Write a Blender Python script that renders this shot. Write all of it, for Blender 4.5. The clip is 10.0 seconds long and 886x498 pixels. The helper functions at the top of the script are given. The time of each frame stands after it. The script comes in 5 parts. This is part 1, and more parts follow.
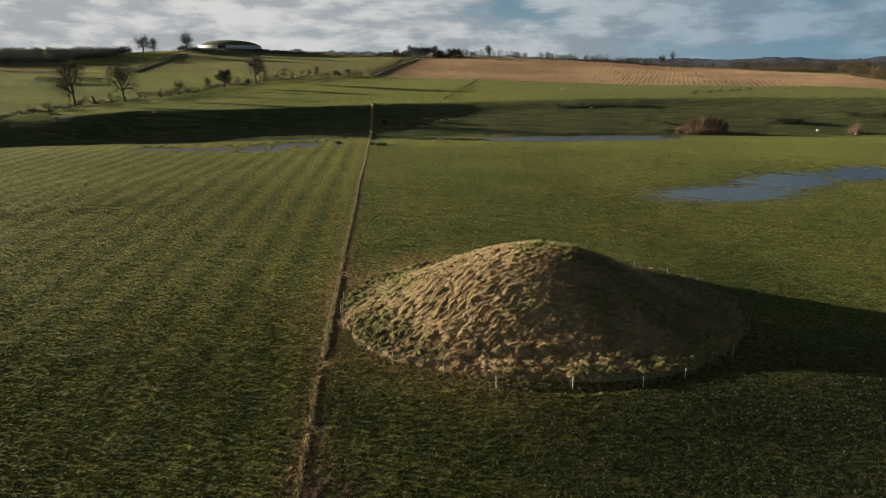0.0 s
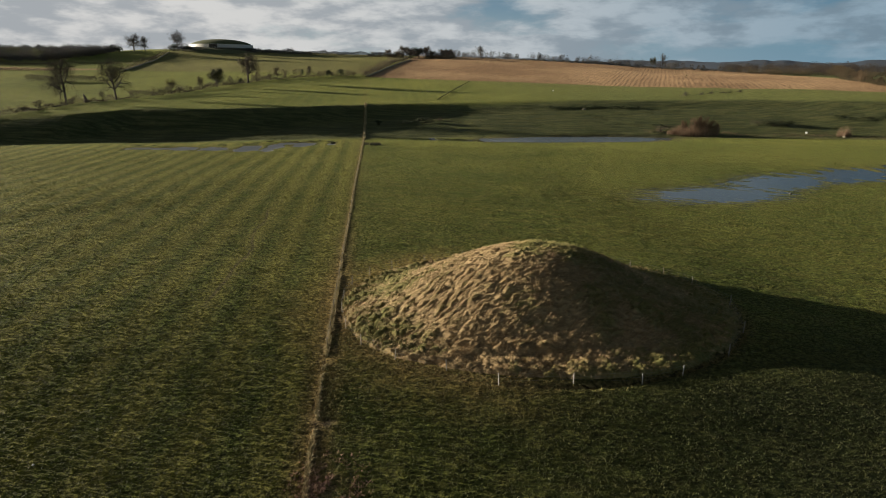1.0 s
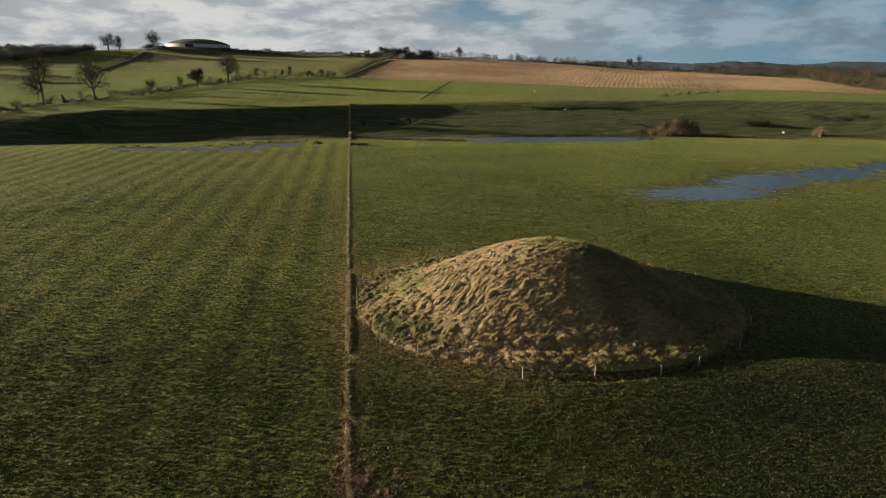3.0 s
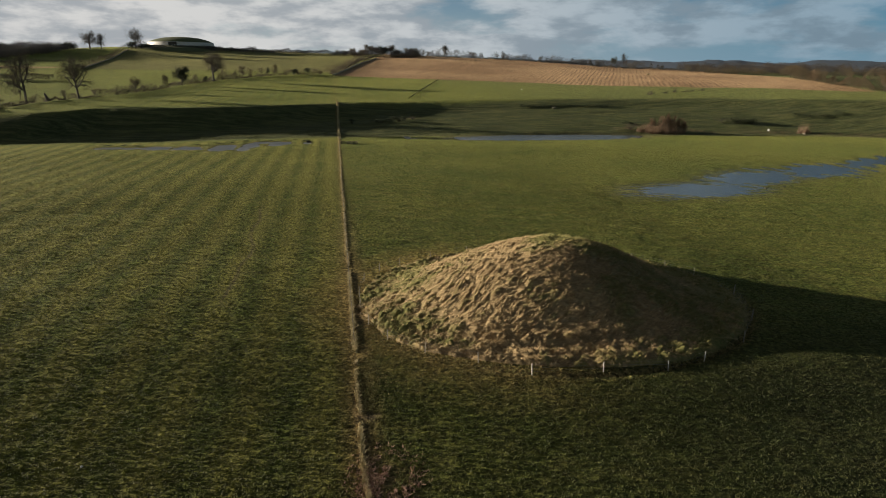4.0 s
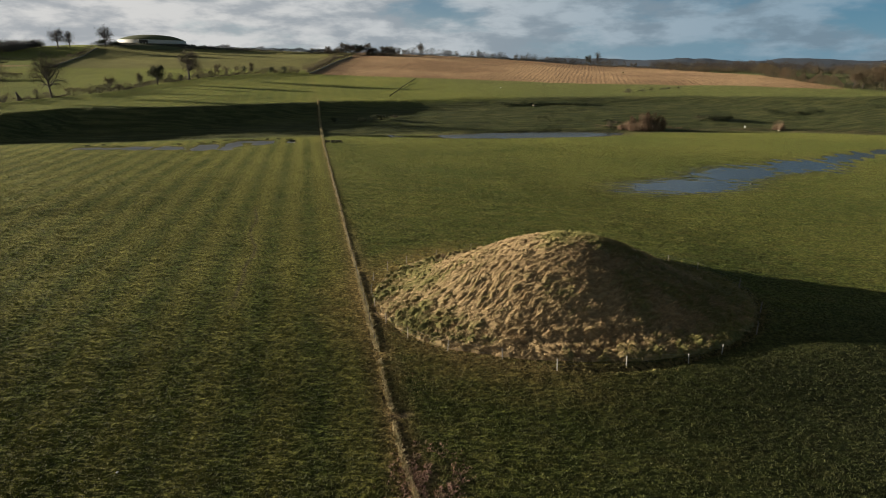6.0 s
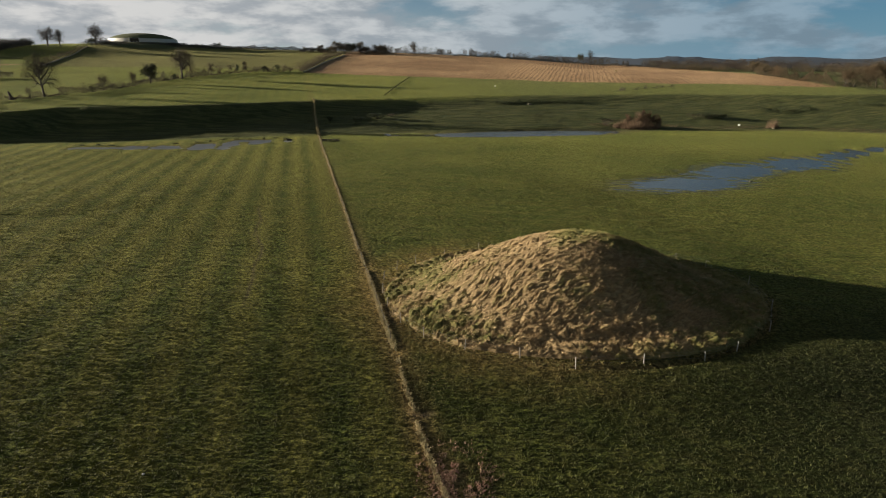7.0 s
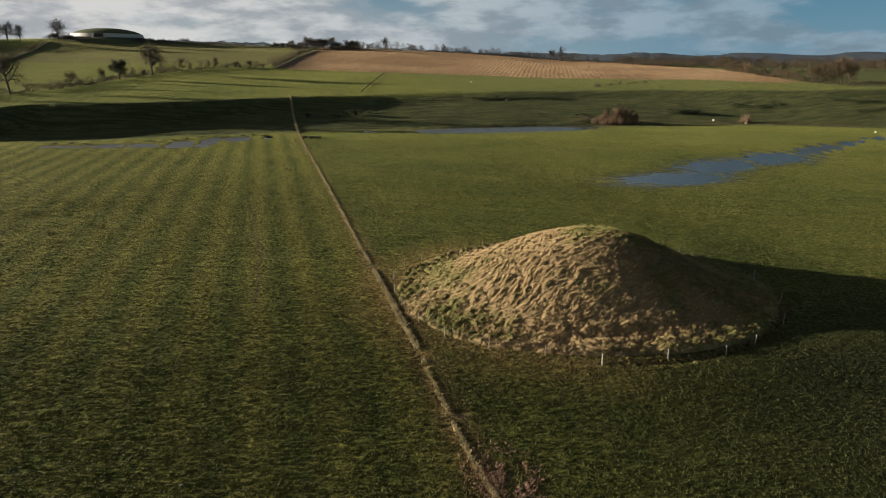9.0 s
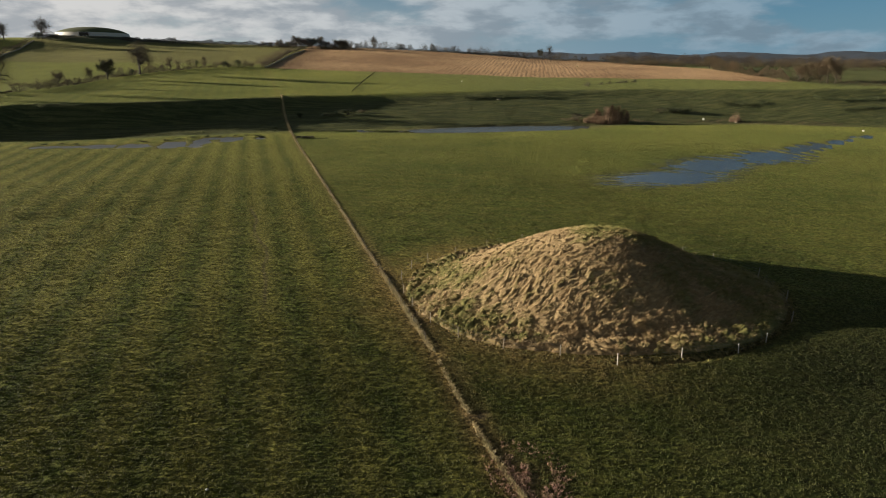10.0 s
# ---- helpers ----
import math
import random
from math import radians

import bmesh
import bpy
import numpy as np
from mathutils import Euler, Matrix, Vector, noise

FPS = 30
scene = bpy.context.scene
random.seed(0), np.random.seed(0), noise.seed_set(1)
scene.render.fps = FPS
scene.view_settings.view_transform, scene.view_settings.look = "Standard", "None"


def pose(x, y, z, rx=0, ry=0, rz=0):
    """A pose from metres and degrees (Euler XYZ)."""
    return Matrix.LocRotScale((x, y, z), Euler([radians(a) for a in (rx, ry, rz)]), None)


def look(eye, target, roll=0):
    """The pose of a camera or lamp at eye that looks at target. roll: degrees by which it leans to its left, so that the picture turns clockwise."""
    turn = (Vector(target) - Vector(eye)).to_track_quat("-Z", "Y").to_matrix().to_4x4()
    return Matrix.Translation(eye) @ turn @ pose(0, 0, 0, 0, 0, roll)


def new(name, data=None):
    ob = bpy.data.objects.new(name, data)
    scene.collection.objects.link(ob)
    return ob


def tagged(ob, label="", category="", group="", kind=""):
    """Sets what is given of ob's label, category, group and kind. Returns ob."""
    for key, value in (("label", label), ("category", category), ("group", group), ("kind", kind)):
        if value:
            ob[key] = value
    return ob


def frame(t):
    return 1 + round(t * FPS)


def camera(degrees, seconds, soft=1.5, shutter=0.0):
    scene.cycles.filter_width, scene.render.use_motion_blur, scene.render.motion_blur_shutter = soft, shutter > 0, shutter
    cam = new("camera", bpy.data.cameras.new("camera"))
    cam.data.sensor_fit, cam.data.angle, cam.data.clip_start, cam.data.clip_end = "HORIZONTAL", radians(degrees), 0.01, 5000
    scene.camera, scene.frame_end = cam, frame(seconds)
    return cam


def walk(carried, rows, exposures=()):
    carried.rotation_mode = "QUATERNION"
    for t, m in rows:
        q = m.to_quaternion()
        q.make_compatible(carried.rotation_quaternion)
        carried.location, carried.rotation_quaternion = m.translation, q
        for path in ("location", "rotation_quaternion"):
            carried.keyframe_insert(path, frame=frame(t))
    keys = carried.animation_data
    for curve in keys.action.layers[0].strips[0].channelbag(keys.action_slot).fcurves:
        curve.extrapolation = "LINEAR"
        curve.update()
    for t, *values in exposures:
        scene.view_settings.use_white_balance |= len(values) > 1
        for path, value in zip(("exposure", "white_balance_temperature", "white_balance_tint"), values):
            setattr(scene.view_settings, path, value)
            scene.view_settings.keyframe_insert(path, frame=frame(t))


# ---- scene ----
cam = camera(69.6, 10.0, soft=1.0)
PATH = [
    (0, (0.387, -0.52, 28.139), (0.649, 1.39, 27.606), -0.0),
    (0.5, (-0.094, -0.894, 28.127), (0.185, 1.014, 27.595), 0.2),
    (1, (-0.878, -1.196, 28.168), (-0.587, 0.71, 27.637), 0.4),
    (1.5, (-1.957, -1.423, 28.156), (-1.655, 0.481, 27.627), 0.5),
    (2, (-3.112, -1.559, 28.124), (-2.792, 0.343, 27.595), 0.5),
    (2.5, (-4.232, -1.573, 28.093), (-3.892, 0.326, 27.565), 0.5),
    (4, (-7.465, -1.03, 27.927), (-7.058, 0.855, 27.394), 0.5),
    (4.5, (-8.525, -0.796, 27.876), (-8.097, 1.084, 27.343), 0.5),
    (5, (-9.657, -0.673, 27.85), (-9.208, 1.201, 27.317), 0.5),
    (5.5, (-10.839, -0.377, 27.843), (-10.369, 1.492, 27.308), 0.5),
    (7, (-14.439, 0.605, 27.864), (-13.93, 2.462, 27.323), 0.4),
    (7.5, (-15.61, 1.063, 27.855), (-15.08, 2.913, 27.312), 0.5),
    (8, (-16.784, 1.597, 27.877), (-16.23, 3.439, 27.33), 0.4),
    (8.5, (-17.942, 2.203, 27.839), (-17.366, 4.038, 27.29), 0.4),
    (9, (-19.174, 2.687, 27.887), (-18.578, 4.515, 27.335), 0.4),
    (9.5, (-20.441, 3.159, 27.998), (-19.826, 4.98, 27.444), 0.4),
    (10, (-21.633, 3.591, 28.006), (-21.001, 5.406, 27.452), 0.4),
]
walk(cam, [(t, look(eye, target, roll)) for t, eye, target, roll in PATH])

# ---- world, sun, exposure ----
SUN_AZ = 69.8      # degrees from +y towards -x to where the sun stands
SUN_EL = 8.4

world = bpy.data.worlds.new("sky")
scene.world = world
world.use_nodes = True
wn, wl = world.node_tree.nodes, world.node_tree.links
wn.clear()


def wmath(op, a, b=None, clamp=False):
    n = wn.new("ShaderNodeMath")
    n.operation, n.use_clamp = op, clamp
    for k, v in enumerate((a, b)):
        if v is None:
            continue
        if isinstance(v, (int, float)):
            n.inputs[k].default_value = v
        else:
            wl.new(v, n.inputs[k])
    return n.outputs[0]


def wmix(factor, a, b, blend="MIX"):
    n = wn.new("ShaderNodeMix")
    n.data_type, n.blend_type = "RGBA", blend
    for key, v in (("Factor", factor), ("A", a), ("B", b)):
        if isinstance(v, tuple):
            n.inputs[key].default_value = (*v, 1)
        elif isinstance(v, (int, float)):
            n.inputs[key].default_value = v
        else:
            wl.new(v, n.inputs[key])
    return n.outputs["Result"]


def wrange(value, lo, hi, a=0.0, b=1.0):
    n = wn.new("ShaderNodeMapRange")
    n.interpolation_type = "SMOOTHSTEP"
    for key, v in (("From Min", lo), ("From Max", hi), ("To Min", a), ("To Max", b)):
        n.inputs[key].default_value = v
    wl.new(value, n.inputs["Value"])
    return n.outputs["Result"]


def wnoise(vector, scale, detail, rough, distort=0.0):
    n = wn.new("ShaderNodeTexNoise")
    for key, v in (("Scale", scale), ("Detail", detail), ("Roughness", rough), ("Distortion", distort)):
        n.inputs[key].default_value = v
    wl.new(vector, n.inputs["Vector"])
    return n.outputs["Fac"]


sky = wn.new("ShaderNodeTexSky")
sky.sky_type = "NISHITA"
sky.sun_disc = False
sky.sun_elevation = radians(SUN_EL)
sky.sun_rotation = radians(-SUN_AZ)
sky.air_density, sky.dust_density, sky.ozone_density = 1.0, 0.0, 4.0

toward = wn.new("ShaderNodeTexCoord").outputs["Generated"]
split = wn.new("ShaderNodeSeparateXYZ")
wl.new(toward, split.inputs[0])
sx, sy, sz = split.outputs
stretch = wn.new("ShaderNodeMapping")
stretch.inputs["Scale"].default_value = (2.3, 2.3, 7.5)
stretch.inputs["Location"].default_value = (0.7, 0.2, 0.35)
wl.new(toward, stretch.inputs["Vector"])
shape = wnoise(stretch.outputs["Vector"], 2.0, 7.0, 0.55, 0.1)
folds = wnoise(stretch.outputs["Vector"], 5.0, 7.0, 0.56, 0.1)

# how near the sun's side of the sky: clouds are white there and slate blue away from it
sunward = wmath("ADD", wmath("MULTIPLY", sx, -math.sin(radians(SUN_AZ))), wmath("MULTIPLY", sy, math.cos(radians(SUN_AZ))))
near_sun = wrange(sunward, -0.45, 0.55)
lit = wmix(near_sun, (0.112, 0.158, 0.194), (0.288, 0.287, 0.281))
shade = wmix(near_sun, (0.076, 0.110, 0.138), (0.165, 0.177, 0.188))
deck = wmix(wrange(folds, 0.38, 0.60), shade, lit)
clear = wmix(1.0, sky.outputs["Color"], (0.020, 0.030, 0.036), "MULTIPLY")
clear = wmix(wrange(sz, 0.0, 0.12, 0.75, 0.25), clear, wmix(near_sun, (0.072, 0.130, 0.190), (0.245, 0.258, 0.262)))
# away from the sun the deck breaks up towards the horizon
cover = wmath("SUBTRACT", wmath("ADD", shape, wmath("MULTIPLY", near_sun, 0.09)), wmath("MULTIPLY", wrange(sz, 0.02, 0.12, 0.16, 0.0), wmath("SUBTRACT", 1.0, near_sun)))
heaven = wmix(wrange(cover, 0.36, 0.50), clear, deck)
# overhead, out of view, the sky is blacked down to cut fill in shadows
heaven = wmix(wrange(sz, 0.23, 0.60, 0.0, 0.82), heaven, (0.0, 0.0, 0.0))
back = wn.new("ShaderNodeBackground")
wl.new(heaven, back.inputs["Color"])
wout = wn.new("ShaderNodeOutputWorld")
wl.new(back.outputs["Background"], wout.inputs["Surface"])

sun = new("sun", bpy.data.lights.new("sun", "SUN"))
sun.data.energy, sun.data.angle, sun.data.color = 5.0, radians(0.5), (1.0, 0.88, 0.70)
sun.matrix_world = look((-200, 60, 60), (-200 + math.sin(radians(SUN_AZ)) * math.cos(radians(SUN_EL)), 60 - math.cos(radians(SUN_AZ)) * math.cos(radians(SUN_EL)), 60 - math.sin(radians(SUN_EL))))
scene.view_settings.exposure = 1.17

# ---- materials ----
FENCE_X0, FENCE_DX = -6.18, 0.0448    # the long fence: x = FENCE_X0 + FENCE_DX * y


def material(name):
    m = bpy.data.materials.new(name)
    m.use_nodes = True
    return m, m.node_tree.nodes, m.node_tree.links, m.node_tree.nodes["Principled BSDF"]


def add(nodes, kind, **values):
    n = nodes.new(kind)
    for key, value in values.items():
        n.inputs[key.replace("_", " ")].default_value = value
    return n


def mix(nodes, links, factor, a, b, blend="MIX"):
    n = nodes.new("ShaderNodeMix")
    n.data_type, n.blend_type = "RGBA", blend
    for key, v in (("Factor", factor), ("A", a), ("B", b)):
        if isinstance(v, (tuple, float, int)):
            n.inputs[key].default_value = (*v, 1) if isinstance(v, tuple) else v
        else:
            links.new(v, n.inputs[key])
    return n.outputs["Result"]


def fit_range(nodes, links, value, lo, hi, to_lo=0.0, to_hi=1.0):
    n = add(nodes, "ShaderNodeMapRange", From_Min=lo, From_Max=hi, To_Min=to_lo, To_Max=to_hi)
    links.new(value, n.inputs["Value"])
    return n.outputs["Result"]


def noise_at(nodes, links, vector, scale, detail=4.0, rough=0.55, stretch=None, turn=0.0):
    if stretch:
        m = nodes.new("ShaderNodeMapping")
        m.inputs["Scale"].default_value = stretch
        m.inputs["Rotation"].default_value = (0, 0, turn)
        links.new(vector, m.inputs["Vector"])
        vector = m.outputs["Vector"]
    n = add(nodes, "ShaderNodeTexNoise", Scale=scale, Detail=detail, Roughness=rough)
    links.new(vector, n.inputs["Vector"])
    return n.outputs["Fac"]


def mask(nodes, name):
    n = nodes.new("ShaderNodeAttribute")
    n.attribute_name = name
    return n.outputs["Fac"]


def bump(nodes, links, height, strength, distance, normal=None):
    n = add(nodes, "ShaderNodeBump", Strength=strength, Distance=distance)
    links.new(height, n.inputs["Height"])
    if normal:
        links.new(normal, n.inputs["Normal"])
    return n.outputs["Normal"]


def calc(n, l, op, a, b=None, clamp=False):
    m = n.new("ShaderNodeMath")
    m.operation, m.use_clamp = op, clamp
    for k, v in enumerate((a, b)):
        if isinstance(v, (int, float)):
            m.inputs[k].default_value = v
        elif v is not None:
            l.new(v, m.inputs[k])
    return m.outputs[0]


def pasture_colour(n, l, pos, bands=None):
    """Winter pasture: green, yellower where thin and along the fence, with the bands that rolling leaves on the fence's west side."""
    wide = noise_at(n, l, pos, 0.022, 5, 0.6)
    mid = noise_at(n, l, pos, 0.35, 5, 0.65)
    clump = noise_at(n, l, pos, 2.1, 4, 0.70)
    grass = mix(n, l, fit_range(n, l, wide, 0.36, 0.64), (0.066, 0.086, 0.019), (0.106, 0.118, 0.028))
    grass = mix(n, l, fit_range(n, l, mid, 0.40, 0.72, 0, 0.45), grass, (0.128, 0.110, 0.036))
    slant = n.new("ShaderNodeMapping")
    slant.inputs["Rotation"].default_value = (0, 0, radians(30))
    l.new(pos, slant.inputs["Vector"])
    streak = noise_at(n, l, slant.outputs["Vector"], 0.8, 3, 0.6, (0.03, 1.0, 1.0))
    grass = mix(n, l, fit_range(n, l, streak, 0.42, 0.62, 0, 0.30), grass, (0.040, 0.058, 0.012))
    xyz = n.new("ShaderNodeSeparateXYZ")
    l.new(pos, xyz.inputs[0])
    off = calc(n, l, "SUBTRACT", xyz.outputs[0], calc(n, l, "MULTIPLY", xyz.outputs[1], FENCE_DX))
    off = calc(n, l, "SUBTRACT", off, FENCE_X0)
    turn = n.new("ShaderNodeMapping")
    turn.inputs["Rotation"].default_value = (0, 0, radians(2.6))
    l.new(pos, turn.inputs["Vector"])
    wave = add(n, "ShaderNodeTexWave", Scale=0.0505, Distortion=0.5, Detail=2.0, Detail_Scale=0.6)
    wave.bands_direction = "X"
    l.new(turn.outputs["Vector"], wave.inputs["Vector"])
    # west of the fence the grass is toned a little darker
    grass = mix(n, l, fit_range(n, l, off, 0.4, -0.4), grass, mix(n, l, 1.0, grass, (0.90, 0.92, 0.90), "MULTIPLY"))
    if bands is None:
        bands = fit_range(n, l, off, 0.5, -1.0, 0.0, 0.62)
    grass = mix(n, l, calc(n, l, "MULTIPLY", wave.outputs["Fac"], bands), grass, (0.136, 0.134, 0.034))
    # thin yellowed grass on both sides of the fence
    worn = fit_range(n, l, calc(n, l, "ABSOLUTE", off), 2.2, 0.2, 0.0, 0.60)
    worn = calc(n, l, "MULTIPLY", worn, fit_range(n, l, xyz.outputs[1], 120, 70, 0.25, 1.0))
    grass = mix(n, l, worn, grass, (0.175, 0.120, 0.045))
    # and along the mound's western foot
    ex = calc(n, l, "POWER", calc(n, l, "ABSOLUTE", calc(n, l, "DIVIDE", calc(n, l, "SUBTRACT", xyz.outputs[0], 21.6), 23.5)), 2.0)
    ey = calc(n, l, "POWER", calc(n, l, "ABSOLUTE", calc(n, l, "DIVIDE", calc(n, l, "SUBTRACT", xyz.outputs[1], 70.7), 21.4)), 2.0)
    skirt = fit_range(n, l, calc(n, l, "SQRT", calc(n, l, "ADD", ex, ey)), 1.38, 1.02, 0.0, 0.95)
    skirt = calc(n, l, "MULTIPLY", skirt, fit_range(n, l, xyz.outputs[0], 22, 11))
    skirt = calc(n, l, "MULTIPLY", skirt, fit_range(n, l, mid, 0.30, 0.60, 0.35, 1.0))
    grass = mix(n, l, skirt, grass, (0.215, 0.165, 0.060))
    # the dimness of the corner south-east of the mound is painted into the grass
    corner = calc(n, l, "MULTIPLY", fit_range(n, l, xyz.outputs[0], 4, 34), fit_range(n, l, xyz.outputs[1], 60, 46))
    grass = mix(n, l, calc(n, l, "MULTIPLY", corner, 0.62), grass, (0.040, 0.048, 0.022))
    return grass, mid, clump


def ground_material():
    m, n, l, bsdf = material("ground")
    pos = n.new("ShaderNodeNewGeometry").outputs["Position"]
    fine = noise_at(n, l, pos, 2.6, 4, 0.70)
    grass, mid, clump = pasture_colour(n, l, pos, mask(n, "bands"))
    # rough grass on the scarp and the banks
    ledges = noise_at(n, l, pos, 0.60, 4, 0.6, (0.07, 1.0, 1.0))
    rough = mix(n, l, fit_range(n, l, noise_at(n, l, pos, 0.09, 6, 0.7), 0.35, 0.68), (0.088, 0.112, 0.042), (0.158, 0.166, 0.066))
    rough = mix(n, l, fit_range(n, l, ledges, 0.43, 0.56, 0.8, 0), rough, (0.056, 0.070, 0.030))
    comb = n.new("ShaderNodeMapping")
    comb.inputs["Rotation"].default_value = (0, 0, radians(-62))
    l.new(pos, comb.inputs["Vector"])
    sere = mix(n, l, fit_range(n, l, noise_at(n, l, comb.outputs["Vector"], 0.16, 5, 0.65, (1.0, 0.06, 1.0)), 0.38, 0.64), (0.062, 0.062, 0.025), (0.110, 0.106, 0.040))
    grass = mix(n, l, mask(n, "sere"), grass, sere)
    grass = mix(n, l, mask(n, "deep_green"), grass, mix(n, l, fit_range(n, l, mid, 0.35, 0.65), (0.050, 0.064, 0.021), (0.082, 0.090, 0.031)))
    grass = mix(n, l, mask(n, "rough"), grass, rough)
    # stubble
    turn = n.new("ShaderNodeMapping")
    turn.inputs["Rotation"].default_value = (0, 0, radians(27))
    l.new(pos, turn.inputs["Vector"])
    lines = add(n, "ShaderNodeTexWave", Scale=0.085, Distortion=4.5, Detail=4.0, Detail_Scale=0.25, Detail_Roughness=0.6)
    lines.bands_direction = "X"
    l.new(turn.outputs["Vector"], lines.inputs["Vector"])
    rows = mix(n, l, 0.82, lines.outputs["Fac"], noise_at(n, l, turn.outputs["Vector"], 0.52, 5, 0.70, (1.0, 0.014, 1.0)))
    patchy = noise_at(n, l, pos, 0.012, 4, 0.55)
    stubble = mix(n, l, fit_range(n, l, patchy, 0.40, 0.62), (0.150, 0.100, 0.056), (0.250, 0.176, 0.100))
    stubble = mix(n, l, fit_range(n, l, noise_at(n, l, pos, 0.25, 6, 0.7), 0.35, 0.7, 0, 0.5), stubble, (0.125, 0.084, 0.054))
    stubble = mix(n, l, fit_range(n, l, rows, 0.44, 0.66, 0.0, 0.80), stubble, (0.066, 0.046, 0.028))
    col = mix(n, l, mask(n, "stubble"), grass, stubble)
    # dry dead grass, and bare mud with the fence-side shade painted in
    dry = mix(n, l, fit_range(n, l, fine, 0.35, 0.65), (0.13, 0.095, 0.045), (0.27, 0.20, 0.10))
    col = mix(n, l, mask(n, "dry"), col, dry)
    mud_and_shade = mix(n, l, fit_range(n, l, mid, 0.35, 0.65), (0.035, 0.028, 0.018), (0.075, 0.062, 0.040))
    col = mix(n, l, mask(n, "mud_and_shade"), col, mud_and_shade)
    # gaps between tufts multiplied darker, painting in the shade of unmodelled blades
    shade_grain = mix(n, l, 0.5, fine, clump)
    col = mix(n, l, fit_range(n, l, shade_grain, 0.43, 0.57, 0.0, 1.0), mix(n, l, 1.0, col, (0.30, 0.29, 0.31), "MULTIPLY"), mix(n, l, 1.0, col, (1.06, 1.00, 0.94), "MULTIPLY"))
    fuzz = col
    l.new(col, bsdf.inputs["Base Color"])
    bsdf.inputs["Roughness"].default_value = 0.92
    bsdf.inputs["Specular IOR Level"].default_value = 0.1
    # the nap of the sward catches low light
    l.new(fit_range(n, l, mask(n, "rough"), 0, 1, 0.38, 0.06), bsdf.inputs["Sheen Weight"])
    bsdf.inputs["Sheen Roughness"].default_value = 0.45
    l.new(mix(n, l, 1.0, fuzz, (4.5, 4.5, 4.5), "MULTIPLY"), bsdf.inputs["Sheen Tint"])
    nrm = bump(n, l, fine, 1.0, 0.22)
    nrm = bump(n, l, clump, 0.9, 0.24, nrm)
    nrm = bump(n, l, mid, 0.5, 0.5, nrm)
    shelf = n.new("ShaderNodeMath")
    shelf.operation = "MULTIPLY"
    l.new(ledges, shelf.inputs[0])
    l.new(mask(n, "rough"), shelf.inputs[1])
    nrm = bump(n, l, shelf.outputs[0], 0.9, 1.3, nrm)
    l.new(nrm, bsdf.inputs["Normal"])
    return m


def sward_material():
    m, n, l, bsdf = material("pasture_blades")
    g = n.new("ShaderNodeNewGeometry")
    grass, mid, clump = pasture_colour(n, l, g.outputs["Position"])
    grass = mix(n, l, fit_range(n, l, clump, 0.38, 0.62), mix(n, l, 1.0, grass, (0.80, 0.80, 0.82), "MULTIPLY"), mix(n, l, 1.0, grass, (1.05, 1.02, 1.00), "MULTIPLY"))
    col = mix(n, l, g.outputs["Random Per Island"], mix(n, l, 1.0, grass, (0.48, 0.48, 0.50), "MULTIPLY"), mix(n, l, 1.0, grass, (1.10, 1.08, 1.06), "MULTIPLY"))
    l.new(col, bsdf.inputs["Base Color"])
    bsdf.inputs["Roughness"].default_value = 0.7
    bsdf.inputs["Specular IOR Level"].default_value = 0.2
    # thin blades let some of the low sun through
    leaf = n.new("ShaderNodeBsdfTranslucent")
    l.new(mix(n, l, 1.0, col, (1.1, 1.2, 0.6), "MULTIPLY"), leaf.inputs["Color"])
    both = n.new("ShaderNodeMixShader")
    both.inputs[0].default_value = 0.12
    l.new(bsdf.outputs[0], both.inputs[1])
    l.new(leaf.outputs[0], both.inputs[2])
    l.new(both.outputs[0], n["Material Output"].inputs["Surface"])
    return m


def leafy(name, dark, light, dry, scale=0.3, dryness=(0.45, 0.7), rough=0.75):
    """Blades, leaves and twigs: colour wanders from piece to piece and from patch to patch."""
    m, n, l, bsdf = material(name)
    geo_n = n.new("ShaderNodeNewGeometry")
    patch = noise_at(n, l, geo_n.outputs["Position"], scale, 4, 0.6)
    col = mix(n, l, geo_n.outputs["Random Per Island"], dark, light)
    col = mix(n, l, fit_range(n, l, patch, dryness[0], dryness[1]), col, dry)
    l.new(col, bsdf.inputs["Base Color"])
    bsdf.inputs["Roughness"].default_value = rough
    bsdf.inputs["Specular IOR Level"].default_value = 0.2
    return m


def plain(name, dark, light, scale=6.0, rough=0.8, metal=0.0, height=0.3, distance=0.02, stretch=None):
    m, n, l, bsdf = material(name)
    pos = n.new("ShaderNodeTexCoord").outputs["Object"]
    big_n = noise_at(n, l, pos, scale * 0.2, 4, 0.6, stretch)
    small = noise_at(n, l, pos, scale, 6, 0.68, stretch)
    info = n.new("ShaderNodeObjectInfo").outputs["Random"]
    col = mix(n, l, fit_range(n, l, small, 0.3, 0.7), dark, light)
    col = mix(n, l, fit_range(n, l, big_n, 0.35, 0.7, 0, 0.5), col, dark)
    col = mix(n, l, fit_range(n, l, info, 0, 1, 0, 0.35), col, mix(n, l, 0.5, dark, light))
    l.new(col, bsdf.inputs["Base Color"])
    bsdf.inputs["Roughness"].default_value, bsdf.inputs["Metallic"].default_value = rough, metal
    l.new(bump(n, l, small, height, distance), bsdf.inputs["Normal"])
    return m


